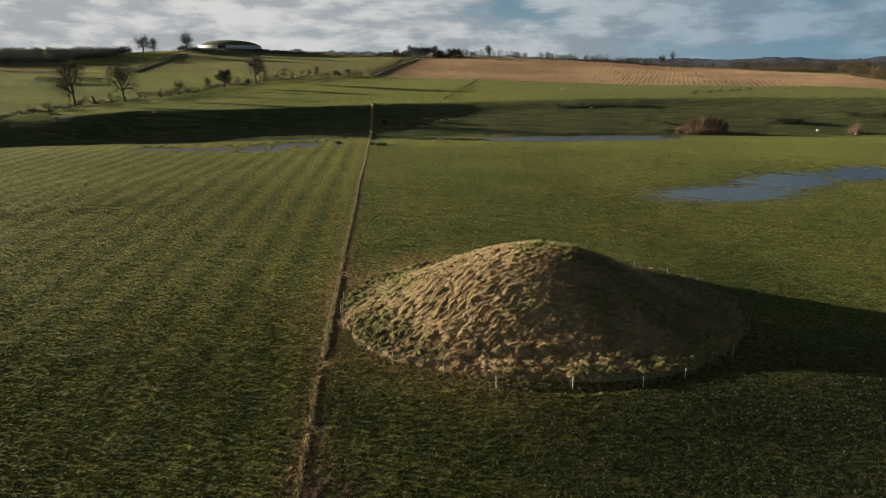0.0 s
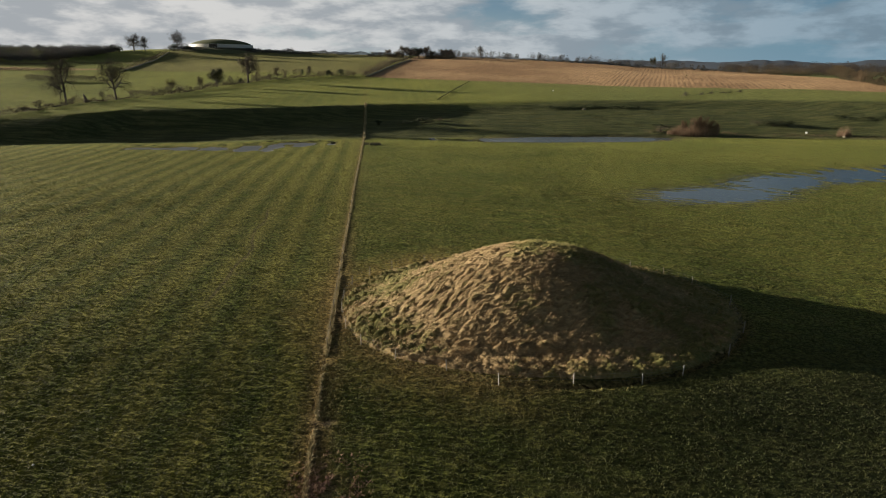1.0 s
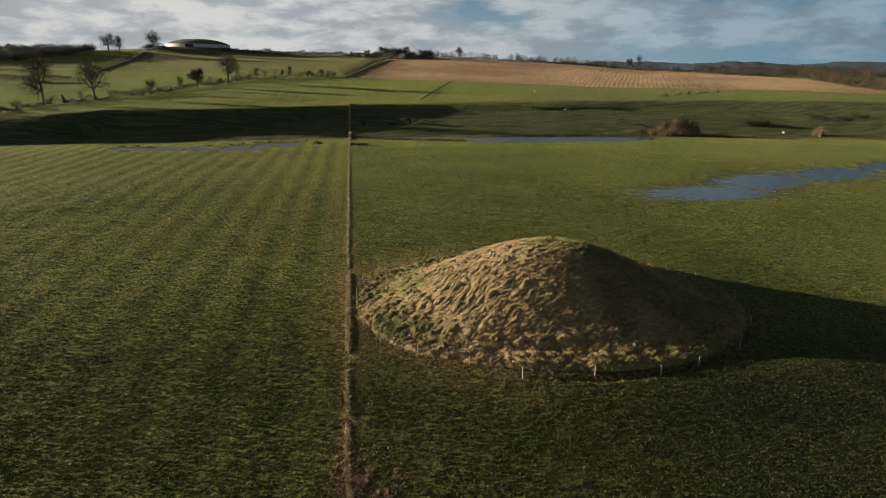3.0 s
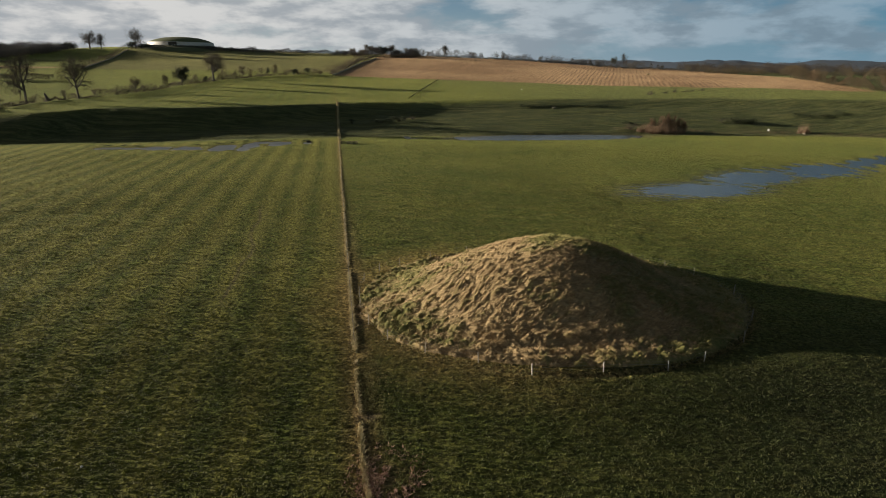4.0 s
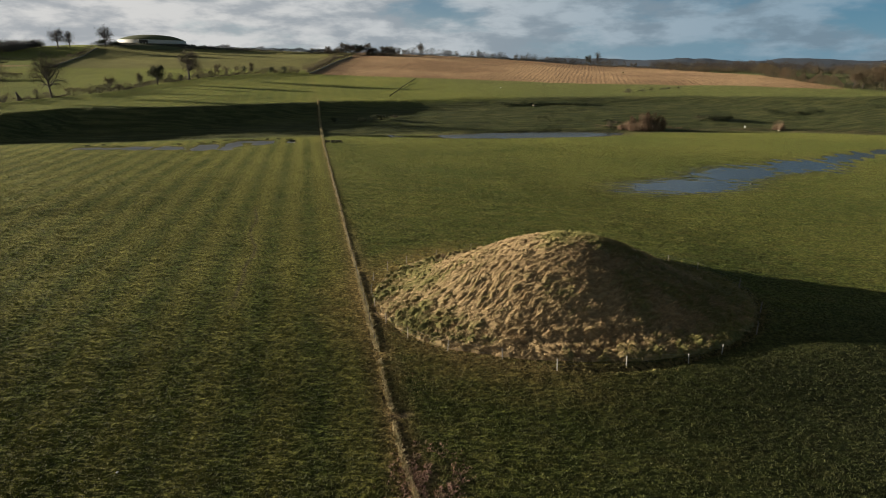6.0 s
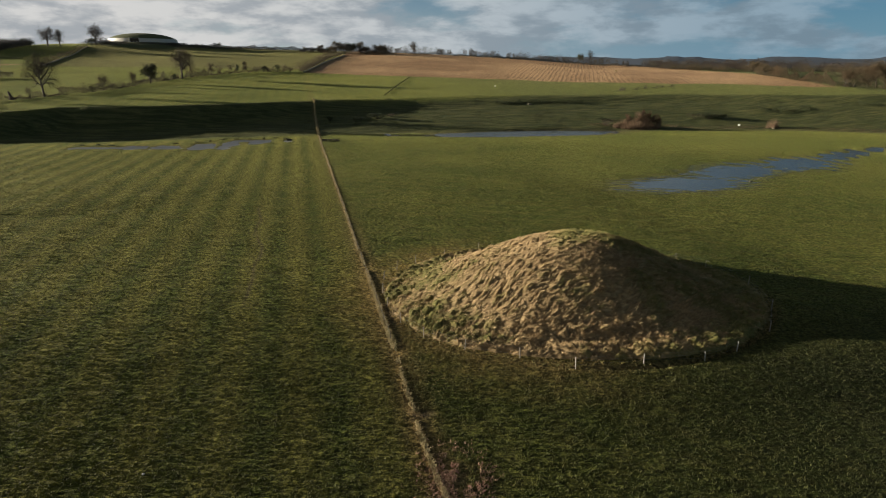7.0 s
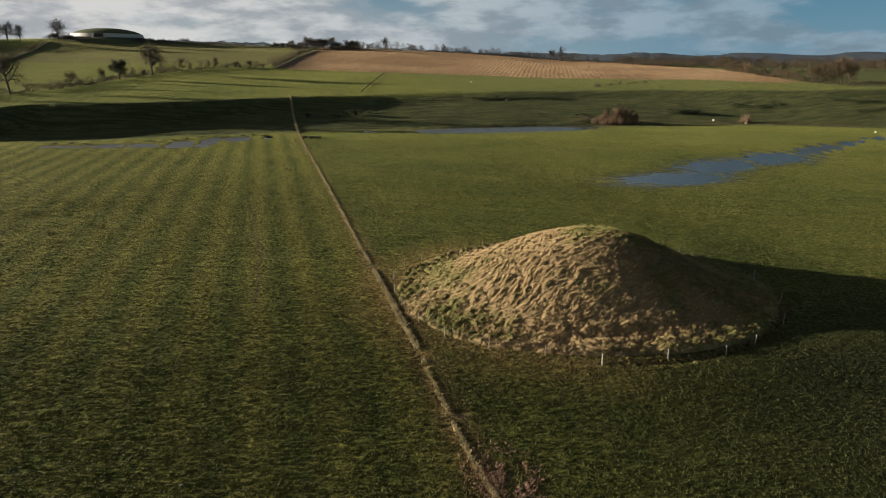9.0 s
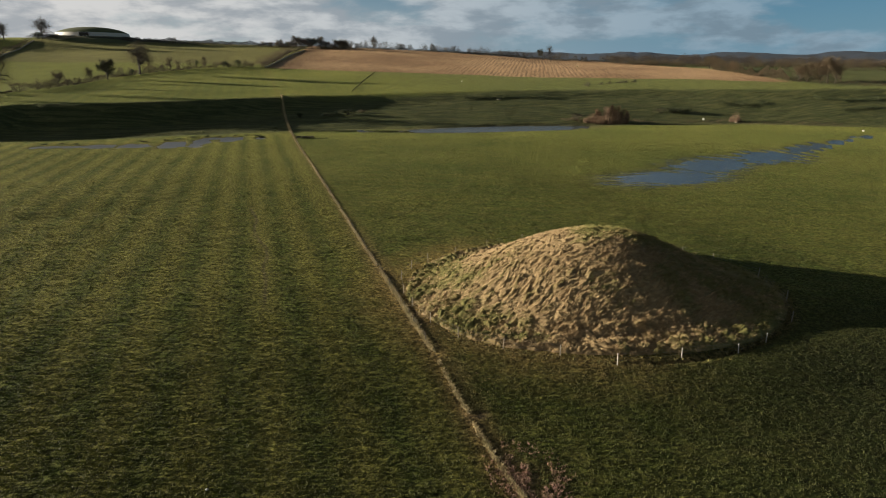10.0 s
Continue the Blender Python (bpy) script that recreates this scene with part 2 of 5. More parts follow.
def water_material(name, rough, ripples, ior=1.33):
    m, n, l, bsdf = material(name)
    pos = n.new("ShaderNodeNewGeometry").outputs["Position"]
    bsdf.inputs["Base Color"].default_value = (0.020, 0.024, 0.022, 1)
    bsdf.inputs["Roughness"].default_value = rough
    bsdf.inputs["IOR"].default_value = ior
    waves = noise_at(n, l, pos, 1.6, 5, 0.6, (1.0, 0.5, 1.0), radians(25))
    l.new(bump(n, l, waves, 1.0, ripples), bsdf.inputs["Normal"])
    return m


GROUND = ground_material()
WATER = water_material("flood_water", 0.18, 0.07)
STILL_WATER = water_material("still_water", 0.34, 0.05, 1.45)


def mound_material():
    """Thatch of dead grass combed one way, green where growing grass shows through and on the darkened east flank."""
    m, n, l, bsdf = material("mound_thatch")
    pos = n.new("ShaderNodeNewGeometry").outputs["Position"]
    lay = n.new("ShaderNodeMapping")
    lay.inputs["Rotation"].default_value = (0, 0, radians(16.3))
    l.new(pos, lay.inputs["Vector"])
    strands = noise_at(n, l, lay.outputs["Vector"], 3.4, 5, 0.68, (0.30, 1.5, 1.2))
    blotch = noise_at(n, l, pos, 1.1, 4, 0.65)
    patch = noise_at(n, l, pos, 0.3, 4, 0.6)
    straw = mix(n, l, fit_range(n, l, strands, 0.34, 0.66), (0.118, 0.085, 0.043), (0.41, 0.300, 0.160))
    straw = mix(n, l, fit_range(n, l, blotch, 0.40, 0.66, 0, 0.45), straw, (0.165, 0.125, 0.062))
    straw = mix(n, l, fit_range(n, l, patch, 0.4, 0.65, 0, 0.45), straw, (0.22, 0.145, 0.078))
    straw = mix(n, l, fit_range(n, l, mask(n, "tone"), 0.2, 0.8, 0.0, 0.40), straw, (0.30, 0.205, 0.105))
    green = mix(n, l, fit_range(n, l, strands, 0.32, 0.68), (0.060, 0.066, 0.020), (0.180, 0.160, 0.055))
    l.new(mix(n, l, mask(n, "green_and_shade"), straw, green), bsdf.inputs["Base Color"])
    bsdf.inputs["Roughness"].default_value = 0.9
    bsdf.inputs["Specular IOR Level"].default_value = 0.15
    l.new(bump(n, l, strands, 0.8, 0.12), bsdf.inputs["Normal"])
    return m


MOUND_EARTH = mound_material()
STRAW = leafy("tussock_straw", (0.21, 0.148, 0.075), (0.52, 0.380, 0.200), (0.30, 0.210, 0.108), 0.5)
TUSSOCK_GREEN = leafy("tussock_green", (0.085, 0.090, 0.028), (0.25, 0.220, 0.075), (0.30, 0.22, 0.10), 0.3)
BLADES = sward_material()
DRY_GRASS = leafy("dry_grass", (0.24, 0.195, 0.100), (0.50, 0.41, 0.23), (0.20, 0.17, 0.080), 0.4)
BRACKEN = leafy("dead_bracken", (0.20, 0.115, 0.085), (0.38, 0.240, 0.175), (0.17, 0.120, 0.070), 0.6)
BARK = plain("bark", (0.030, 0.025, 0.019), (0.075, 0.062, 0.046), 3.0, 0.9, 0, 0.6, 0.05)
TWIG = leafy("twigs", (0.050, 0.042, 0.029), (0.115, 0.090, 0.060), (0.085, 0.066, 0.042), 0.2)
TWIG_PALE = leafy("pale_twigs", (0.080, 0.062, 0.038), (0.165, 0.125, 0.078), (0.105, 0.078, 0.048), 0.15)
IVY = leafy("ivy_leaves", (0.018, 0.026, 0.012), (0.050, 0.060, 0.024), (0.040, 0.042, 0.020), 0.4)
GORSE = leafy("gorse", (0.022, 0.030, 0.012), (0.048, 0.060, 0.024), (0.042, 0.044, 0.020), 0.25)
SCRUB = leafy("scrub_leaves", (0.050, 0.042, 0.024), (0.085, 0.068, 0.038), (0.100, 0.068, 0.040), 0.06)
TOMB_GRASS = plain("mown_grass", (0.040, 0.055, 0.016), (0.085, 0.090, 0.030), 0.6, 0.9)
REED = leafy("reed_stems", (0.10, 0.065, 0.040), (0.28, 0.195, 0.125), (0.14, 0.085, 0.055), 0.5)
POST_WOOD = plain("weathered_post", (0.15, 0.13, 0.105), (0.28, 0.25, 0.205), 9.0, 0.85, 0, 0.4, 0.01, (1, 1, 0.15))
OLD_WOOD = plain("old_post", (0.10, 0.085, 0.06), (0.20, 0.165, 0.12), 9.0, 0.9, 0, 0.4, 0.01, (1, 1, 0.15))
PALE_WOOD = plain("pale_post", (0.36, 0.33, 0.28), (0.56, 0.52, 0.46), 9.0, 0.8, 0, 0.3, 0.01, (1, 1, 0.15))
WIRE = plain("fence_wire", (0.22, 0.22, 0.21), (0.36, 0.36, 0.34), 20, 0.5, 0.8)
STONE = plain("pale_stone", (0.30, 0.28, 0.25), (0.58, 0.55, 0.50), 2.0, 0.85)
# far woods and hedges: colour lightened and greyed to stand for haze
HAZY_WOOD = leafy("hazy_wood", (0.046, 0.046, 0.044), (0.084, 0.080, 0.074), (0.090, 0.078, 0.064), 0.05)
DARK_WOOD = leafy("dark_wood", (0.026, 0.025, 0.024), (0.048, 0.042, 0.036), (0.066, 0.048, 0.034), 0.02)
WALL_STONE = plain("wall_stone", (0.15, 0.125, 0.085), (0.32, 0.27, 0.19), 1.5, 0.9)
QUARTZ = plain("white_quartz", (0.36, 0.345, 0.31), (0.58, 0.56, 0.52), 0.8, 0.6)
WHITE_PLASTIC = plain("white_wrap", (0.62, 0.62, 0.60), (0.80, 0.80, 0.78), 2.0, 0.4)
DARK_TIMBER = plain("dark_timber", (0.030, 0.026, 0.020), (0.075, 0.062, 0.048), 4.0, 0.85)
STRAW_BALE = plain("straw_bale", (0.20, 0.145, 0.075), (0.34, 0.26, 0.14), 5.0, 0.9)
# the blue of distant haze is put into the hills' own colour
HAZED_HILL = plain("hazed_hills", (0.010, 0.029, 0.060), (0.018, 0.041, 0.076), 0.01, 1.0, 0, 0.0, 0.01)

# ---- the lie of the land ----
def smooth(a, b, x):
    t = np.clip((np.asarray(x, float) - a) / (b - a), 0.0, 1.0)
    return t * t * (3 - 2 * t)


def ramp(x, soft):
    """A bend from level to a slope of one, rounded over soft metres."""
    return 0.5 * (x + np.sqrt(x * x + soft * soft))


def land(x, y):
    """Height of the open ground: flood plain, scarp, terrace, and the long hill behind."""
    x, y = np.asarray(x, float), np.asarray(y, float)
    v = 0.985 * y + 0.174 * x
    u = 0.985 * x - 0.174 * y
    right = smooth(-80, 160, x)
    foot = 290 - 0.0006 * (x - 40) ** 2 - 22 * smooth(225, 330, x) + 2.5 * np.sin(x / 27.0)
    foot = np.maximum(foot, 170)
    bay = smooth(-122, -94, x) * (1 - smooth(-5, 50, x))
    edge = foot + 31 + 57 * right + 22 * smooth(-80, -170, x)
    brink = foot + 3 + 64 * right + 18 * bay
    crest = brink + 17 + 5 * right + 12 * smooth(4, 45, x) * (1 - smooth(90, 170, x)) + 30 * smooth(-85, -170, x)
    low = 0.6 + 7.6 * right + 0.9 * bay
    s = np.clip((y - brink) / (crest - brink), 0, 1) ** 1.3
    s = s * (1 - right) + smooth(0, 1, (y - brink) / (crest - brink)) * right
    west = smooth(-88, -130, x)
    t = np.clip((y - brink) / (crest - brink), 0, 1)
    s = s * (1 - west) + (1 - (1 - t) ** 2.2) * west
    z = low * np.clip((y - foot) / (brink - foot), 0, 1) + (9.6 - 5.8 * right - 0.9 * bay) * (0.8 * s + 0.2 * np.clip((y - brink) / (crest - brink), 0, 1))
    z = z + 0.062 * (ramp(y - edge, 14) - ramp(v - 560, 60) + 0.25 * ramp(x - 150, 60)) * smooth(foot, crest, y)
    steep = 0.098 - 0.055 * smooth(60, 420, u)
    z = z + steep * (ramp(v - 560, 60) - ramp(v - 850, 60))
    z = z + 4.6 * np.exp(-((x + 205) / 80) ** 2 - ((y - 768) / 45) ** 2)
    z = z + 5.0 * np.exp(-((x + 146) / 80) ** 2 - ((y - 838) / 42) ** 2)
    z = z - 5.0 * smooth(-235, -320, x) * smooth(780, 900, y)
    # the hill falls away to the east
    z = z - 10.5 * smooth(110, 400, x) * smooth(450, 760, v)
    return z


def value_noise(x, y, seed=0):
    """Smooth lattice noise in the plane, 0 to 1."""
    x, y = np.asarray(x, float), np.asarray(y, float)
    xi, yi = np.floor(x).astype(np.int64), np.floor(y).astype(np.int64)
    fx, fy = x - xi, y - yi
    fx, fy = fx * fx * (3 - 2 * fx), fy * fy * (3 - 2 * fy)

    def corner(i, j):
        h = (i * 374761393 + j * 668265263 + seed * 1274126177) & 0x7FFFFFFF
        h = ((h ^ (h >> 13)) * 1103515245) & 0x7FFFFFFF
        h = ((h ^ (h >> 16)) * 374761393) & 0x7FFFFFFF
        return (h & 0xFFFF) / 65535.0

    a = corner(xi, yi) * (1 - fx) + corner(xi + 1, yi) * fx
    b = corner(xi, yi + 1) * (1 - fx) + corner(xi + 1, yi + 1) * fx
    return a * (1 - fy) + b * fy


def ripple(x, y, scale, seed, octaves=3):
    """Wandering relief of about that wavelength, -1 to 1."""
    x, y = np.asarray(x, float), np.asarray(y, float)
    out, amp, total = 0.0, 1.0, 0.0
    for k in range(octaves):
        c, s = math.cos(0.7 * k + seed), math.sin(0.7 * k + seed)
        f = 2.03 ** k / scale
        out = out + amp * (2 * value_noise((c * x - s * y) * f + 17.3 * k, (s * x + c * y) * f - 9.1 * k, seed + k) - 1)
        total += amp
        amp *= 0.55
    return out / total * 1.5


def cells(x, y, seed, tones=False):
    """Distance to the nearest of a scattered set of points, about one to a unit square; if asked, a number for each point too."""
    xi, yi = np.floor(x), np.floor(y)
    best, tone = np.full(np.shape(x), 9.0), np.zeros(np.shape(x))
    for i in (-1, 0, 1):
        for j in (-1, 0, 1):
            a, b = xi + i, yi + j
            px = a + value_noise(a + 0.0, b + 0.0, seed)
            py = b + value_noise(a + 0.0, b + 0.0, seed + 7)
            d = np.hypot(x - px, y - py)
            if tones:
                tone = np.where(d < best, value_noise(a + 0.0, b + 0.0, seed + 13), tone)
            best = np.minimum(best, d)
    return (best, tone) if tones else best


def furrows(x, y, along, width, seed):
    """Streaks that run along one direction (radians from +x)."""
    p = x * math.cos(along) + y * math.sin(along)
    q = -x * math.sin(along) + y * math.cos(along)
    f = np.sin(q / width + 1.3 * np.sin(p / (7 * width) + seed))
    g = np.sin(q / (0.37 * width) + 1.1 * np.sin(p / (3.1 * width) - seed))
    return 0.6 * f + 0.4 * g


def oval(x, y, cx, cy, along, long, wide):
    p = (x - cx) * math.cos(along) + (y - cy) * math.sin(along)
    q = -(x - cx) * math.sin(along) + (y - cy) * math.cos(along)
    return np.sqrt((p / long) ** 2 + (q / wide) ** 2)


FURROW = math.atan2(-0.50, 0.87)


def fence_x(y):
    y = np.asarray(y, float)
    return FENCE_X0 + FENCE_DX * y + 0.00001 * (y - 60) ** 2


PUDDLES = ((-77, 256, 9, 4.5), (-63, 254, 11, 6), (-50, 251.5, 8, 8), (-37.5, 252.5, 6, 13), (-28.8, 256, 3.8, 17), (-24.5, 269, 4.5, 5), (-18, 265, 5.5, 11), (-6.8, 265, 2.2, 5))


def wet(x, y):
    """Where flood water lies: over 0 is under water, about 1 in the deepest parts."""
    q = -x * math.sin(FURROW) + y * math.cos(FURROW)
    streak = np.sin(q / 0.42 + 2.0 * ripple(x, y, 14.0, 41)) * (0.6 + 0.8 * value_noise(q / 1.7, 0 * q, 9))
    d = -1.0
    for cx, cy, along, long, wide in ((90, 141.5, 0.20, 23, 12.0), (116, 156, 0.50, 27, 12.0), (146, 165, 0.45, 24, 11.0), (180, 180, 0.50, 26, 5.5), (208, 191, 0.50, 16, 3.0), (238, 203, 0.3, 9, 4.0)):
        d = np.maximum(d, 1.0 - oval(x, y, cx, cy, along, long, wide))
    d = d + 0.42 * streak + 0.06 * ripple(x, y, 3.0, 1)
    puddles = -1.0
    for cx, cy, long, wide in PUDDLES:
        puddles = np.maximum(puddles, 1.0 - oval(x, y, cx, cy, -0.10, long, wide))
    puddles = puddles - 0.08 + 0.30 * ripple(x, y, 5.0, 2) + 0.10 * furrows(x, y, 1.53, 0.9, 4.0)
    pool = 0.9 - oval(x, y, 101, 277, -0.04, 60, 17.0) + 0.10 * ripple(x, y, 9, 2) + 0.06 * furrows(x, y, 0.05, 1.0, 1.0)
    pool = pool - 1.2 * smooth(288, 300, y + 0.12 * (100 - x))
    return np.maximum(np.maximum(d, puddles), pool)


def hollows(x, y):
    return np.clip(wet(x, y) * 2.5 + 0.5, 0, 1)


# the mound stands on a slight swell of the plain; its own plan is drawn a little larger, and further from AXIS
AXIS, PLAN, SWELL = (-9.5, 0.0), 0.972, 0.78


def to_plan(x, y):
    return AXIS[0] + (np.asarray(x, float) - AXIS[0]) / PLAN, AXIS[1] + (np.asarray(y, float) - AXIS[1]) / PLAN


def from_plan(x, y):
    return AXIS[0] + (np.asarray(x, float) - AXIS[0]) * PLAN, AXIS[1] + (np.asarray(y, float) - AXIS[1]) * PLAN


def swell(x, y):
    return SWELL * smooth(44, 58, y + 0.35 * (x + 3)) * (1 - smooth(160, 235, y)) * (1 - smooth(42, 66, x)) * smooth(-110, -60, x)


MOUND_AT = (23.16, 70.31)


def mound_foot(x, y):
    """0 at the mound's middle, 1 at its foot; and how far east of the middle, 0 to 1."""
    dx, dy = np.asarray(x, float) - MOUND_AT[0], np.asarray(y, float) - MOUND_AT[1]
    c, s = math.cos(-0.162), math.sin(-0.162)
    dx, dy = c * dx + s * dy, -s * dx + c * dy
    east = 0.5 + 0.5 * np.tanh(dx / 5)
    rx = 27.66 - 4.22 * east
    r = np.clip(np.sqrt((dx / rx) ** 2 + (dy / np.where(dy < 0, 18.85, 24.45)) ** 2), 0, 1)
    dx, dy = dx - 0.35 * (1 - r), dy + 0.95 * (1 - r)
    return np.sqrt((dx / rx) ** 2 + (dy / np.where(dy < 0, 18.85, 24.45)) ** 2), east


def mound_height(x, y):
    """The grassy mound: a blunt top, a long spread foot to the west, a hollow flank to the east."""
    r, east = mound_foot(x, y)
    r = np.clip(r, 0, 1)
    return 8.10 * (1 - r ** (2.2 - 0.66 * east)) ** (2.32 - 0.56 * east)


def flat(x, y):
    """Ground of the flood plain with its hollows and small waves."""
    x, y = np.asarray(x, float), np.asarray(y, float)
    low = land(x, y)
    plain_w = 1 - smooth(240, 300, y)
    lake = wet(x, y)
    plain_w = plain_w * (1 - smooth(-0.7, -0.2, lake))
    z = low + plain_w * (0.05 * ripple(x, y, 9.0, 3) + 0.10 * ripple(x, y, 41.0, 5)) * smooth(20, 60, np.hypot(x, y))
    away = np.hypot(x + 10, y)
    z = z + (1 - smooth(75, 130, away)) * plain_w * 0.011 * ripple(x, y, 0.36, 21, 2)
    z = z + smooth(75, 130, away) * plain_w * 0.035 * ripple(x, y, 2.6, 22, 2)
    # a trodden slot between the long fence and the mound's own
    z = z - 0.09 * np.exp(-((x - fence_x(y) - 0.8) / 0.4) ** 2) * smooth(58, 63, y) * (1 - smooth(82, 88, y))
    # a low step across the west field
    step = (y - 138) - 0.37 * (x + 50)
    z = z + 0.40 * smooth(-5, 5, step) * (1 - smooth(20, 90, step)) * smooth(-120, -85, x) * (1 - smooth(-45, -20, x))
    foot_line = (oval(*to_plan(x, y), 22.5, 72.7, 0, 24.2, 22.0) - 1.022) * 22
    z = z - 0.42 * np.exp(-(foot_line / 0.45) ** 2) * smooth(12, 17, x) * (1 - smooth(58, 64, y))
    # the near pasture falls away gently to the east
    z = z - 1.40 * smooth(4, 46, x) * (1 - smooth(38, 51, y)) * smooth(10, 24, y) * (1 - smooth(60, 110, x))
    w = np.clip(lake * 2.5 + 0.5, 0, 1)
    z = (z + swell(x, y)) * (1 - w) - 0.12 * w
    rough = smooth(262, 292, y) * (1 - smooth(360, 400, y))
    z = z + rough * (1 - w) * (0.12 * ripple(x, y, 4.0, 8) + 0.35 * ripple(x, y, 24.0, 9))
    z = z + smooth(300, 400, y) * 0.35 * ripple(x, y, 55.0, 6)
    return z


def build_ground():
    fine = np.radians(np.arange(-35, 63, 0.22))
    rest = np.radians(np.arange(63, 325, 3.0))
    ang = np.concatenate([fine, rest])
    rad = [4.0]
    while rad[-1] < 4850:
        r = rad[-1]
        step = 1.0 if r < 24 else 0.006 * r if r < 215 else 0.009 * r if r < 950 else 0.06 * r
        rad.append(r + step)
    rad = np.array(rad)
    A, R = np.meshgrid(ang, rad)
    X, Y = (-10 + R * np.sin(A)).ravel(), (R * np.cos(A)).ravel()
    Z = flat(X, Y)
    far = smooth(1000, 3000, np.hypot(X, Y))
    Z = Z * (1 - far) + 30 * far * smooth(0, 400, Y) + 0 * X
    na, nr = len(ang), len(rad)
    verts = np.stack([X, Y, Z], 1)
    verts = np.vstack([verts, [[-10, 0, 0]]])
    i = (np.arange(nr - 1)[:, None] * na + np.arange(na)[None, :]).ravel()
    j = (np.arange(nr - 1)[:, None] * na + (np.arange(na)[None, :] + 1) % na).ravel()
    quads = np.stack([i, i + na, j + na, j], 1)
    me = bpy.data.meshes.new("ground")
    faces = quads.tolist() + [[len(verts) - 1, k, (k + 1) % na] for k in range(na)]
    me.from_pydata(verts.tolist(), [], faces)
    me.polygons.foreach_set("use_smooth", np.ones(len(me.polygons), bool))
    X, Y = verts[:, 0], verts[:, 1]
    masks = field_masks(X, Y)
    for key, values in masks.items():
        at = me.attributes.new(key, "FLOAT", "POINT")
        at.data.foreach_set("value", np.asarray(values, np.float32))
    me.materials.append(GROUND)
    me.update()
    return tagged(new("ground", me), "green winter pasture on a flood plain rising to farmed hills", "ground", kind="structure")


def sheep_path(x, y):
    """A narrow trodden path winding down the west field."""
    mid = np.interp(y, [76, 82, 96, 105, 119, 136], [-18.2, -18.3, -16.4, -17.1, -17.1, -16.5]) + 0.4 * np.sin(y / 3.1)
    return np.exp(-((x - mid) / 0.28) ** 2) * smooth(72, 79, y) * (1 - smooth(126, 140, y))


def field_masks(x, y):
    v = 0.985 * y + 0.174 * x
    fx = fence_x(y)
    wob = 2.0 * ripple(x, y, 4.0, 4)
    foot = 290 - 0.0006 * (x - 40) ** 2 - 22 * smooth(225, 330, x) + 2.5 * np.sin(x / 27.0)
    right = smooth(-80, 160, x)
    top = foot + 21 + 68 * right + 18 * smooth(-122, -94, x) * (1 - smooth(-5, 50, x))
    rough = smooth(foot - 8, foot + 2, y + wob) * (1 - smooth(top - 4, top + 8, y + wob))
    bands = (1 - smooth(-1.0, 0.5, x - fx)) * (1 - smooth(foot - 14, foot - 4, y)) * 0.75
    bands = np.maximum(bands, 0.20 * smooth(top, top + 15, y) * (1 - smooth(540, 560, v)))
    rough = np.maximum(rough, 0.75 * smooth(0, 12, x - stubble_right(y)) * smooth(340, 352, x) * smooth(300, 330, y))
    sere = 0.85 * smooth(584, 592, y + 0.06 * x) * smooth(-196, -190, x) * (1 - smooth(-2, 2, x - 17 - (y - 556) * 0.268))
    # terrace grass turns darker and greener towards the east
    deep_green = 0.8 * smooth(40, 190, x) * smooth(top - 5, top + 5, y)
    # the stubble field on the hill
    low = stubble_low(x)
    left = 17 + (y - 556) * 0.268
    stub = smooth(-1.5, 1.5, y - low) * smooth(-1, 1, x - left) * (1 - smooth(-2, 2, x - stubble_right(y))) * (1 - smooth(860, 900, v))
    stub = np.maximum(stub, 0.75 * smooth(1.1, 0.9, oval(x, y, -275, 590, 0.2, 75, 16)))
    dry = np.exp(-((x - fx + 0.1) / 0.5) ** 2) * (0.75 + 0.3 * ripple(x, y, 5, 7)) * (1 - smooth(335, 352, y))
    ring = np.abs(oval(*to_plan(x, y), 22.4, 71.5, 0, 24.6, 21.0) - 1) * 22
    dry = np.maximum(dry, 0.55 * np.exp(-(ring / 0.9) ** 2))
    dry = np.maximum(dry, 0.30 * np.exp(-((x - fx - 0.3) / 1.7) ** 2) * (1 - smooth(90, 140, y)))
    patch = np.exp(-(((x + 2.9) / 1.9) ** 2 + ((y - 38.0) / 2.4) ** 2))
    dry = np.maximum(dry, 0.7 * patch)
    mud_and_shade = 0.7 * hollows(x, y)
    mud_and_shade = np.maximum(mud_and_shade, 0.75 * sheep_path(x, y))
    # dark strip beside the fence: trodden path with the grass's cast shadow painted in
    mud_and_shade = np.maximum(mud_and_shade, 0.4 * np.exp(-((x - fx - 0.85) / 0.35) ** 2) * smooth(58, 63, y) * (1 - smooth(82, 88, y)))
    # small dark patch just east of the near fence
    mud_and_shade = np.maximum(mud_and_shade, 0.8 * np.exp(-(((x + 3.3) / 1.0) ** 2 + ((y - 46.7) / 0.7) ** 2)))
    mud_and_shade = np.maximum(mud_and_shade, 0.6 * np.exp(-((y - foot + 4) / 2.2) ** 2) * smooth(-40, 60, x))
    return {"rough": np.clip(rough, 0, 1), "deep_green": deep_green, "sere": sere, "bands": np.clip(bands, 0, 1), "stubble": np.clip(stub, 0, 1), "dry": np.clip(dry, 0, 1), "mud_and_shade": np.clip(mud_and_shade, 0, 1)}


def stubble_low(x):
    return 559 - 0.2285 * np.maximum(x - 17, 0) - 0.00118 * np.maximum(x - 17, 0) ** 2


def stubble_right(y):
    return 351 + 0.40 * np.maximum(y - 350, 0)


ground = build_ground()


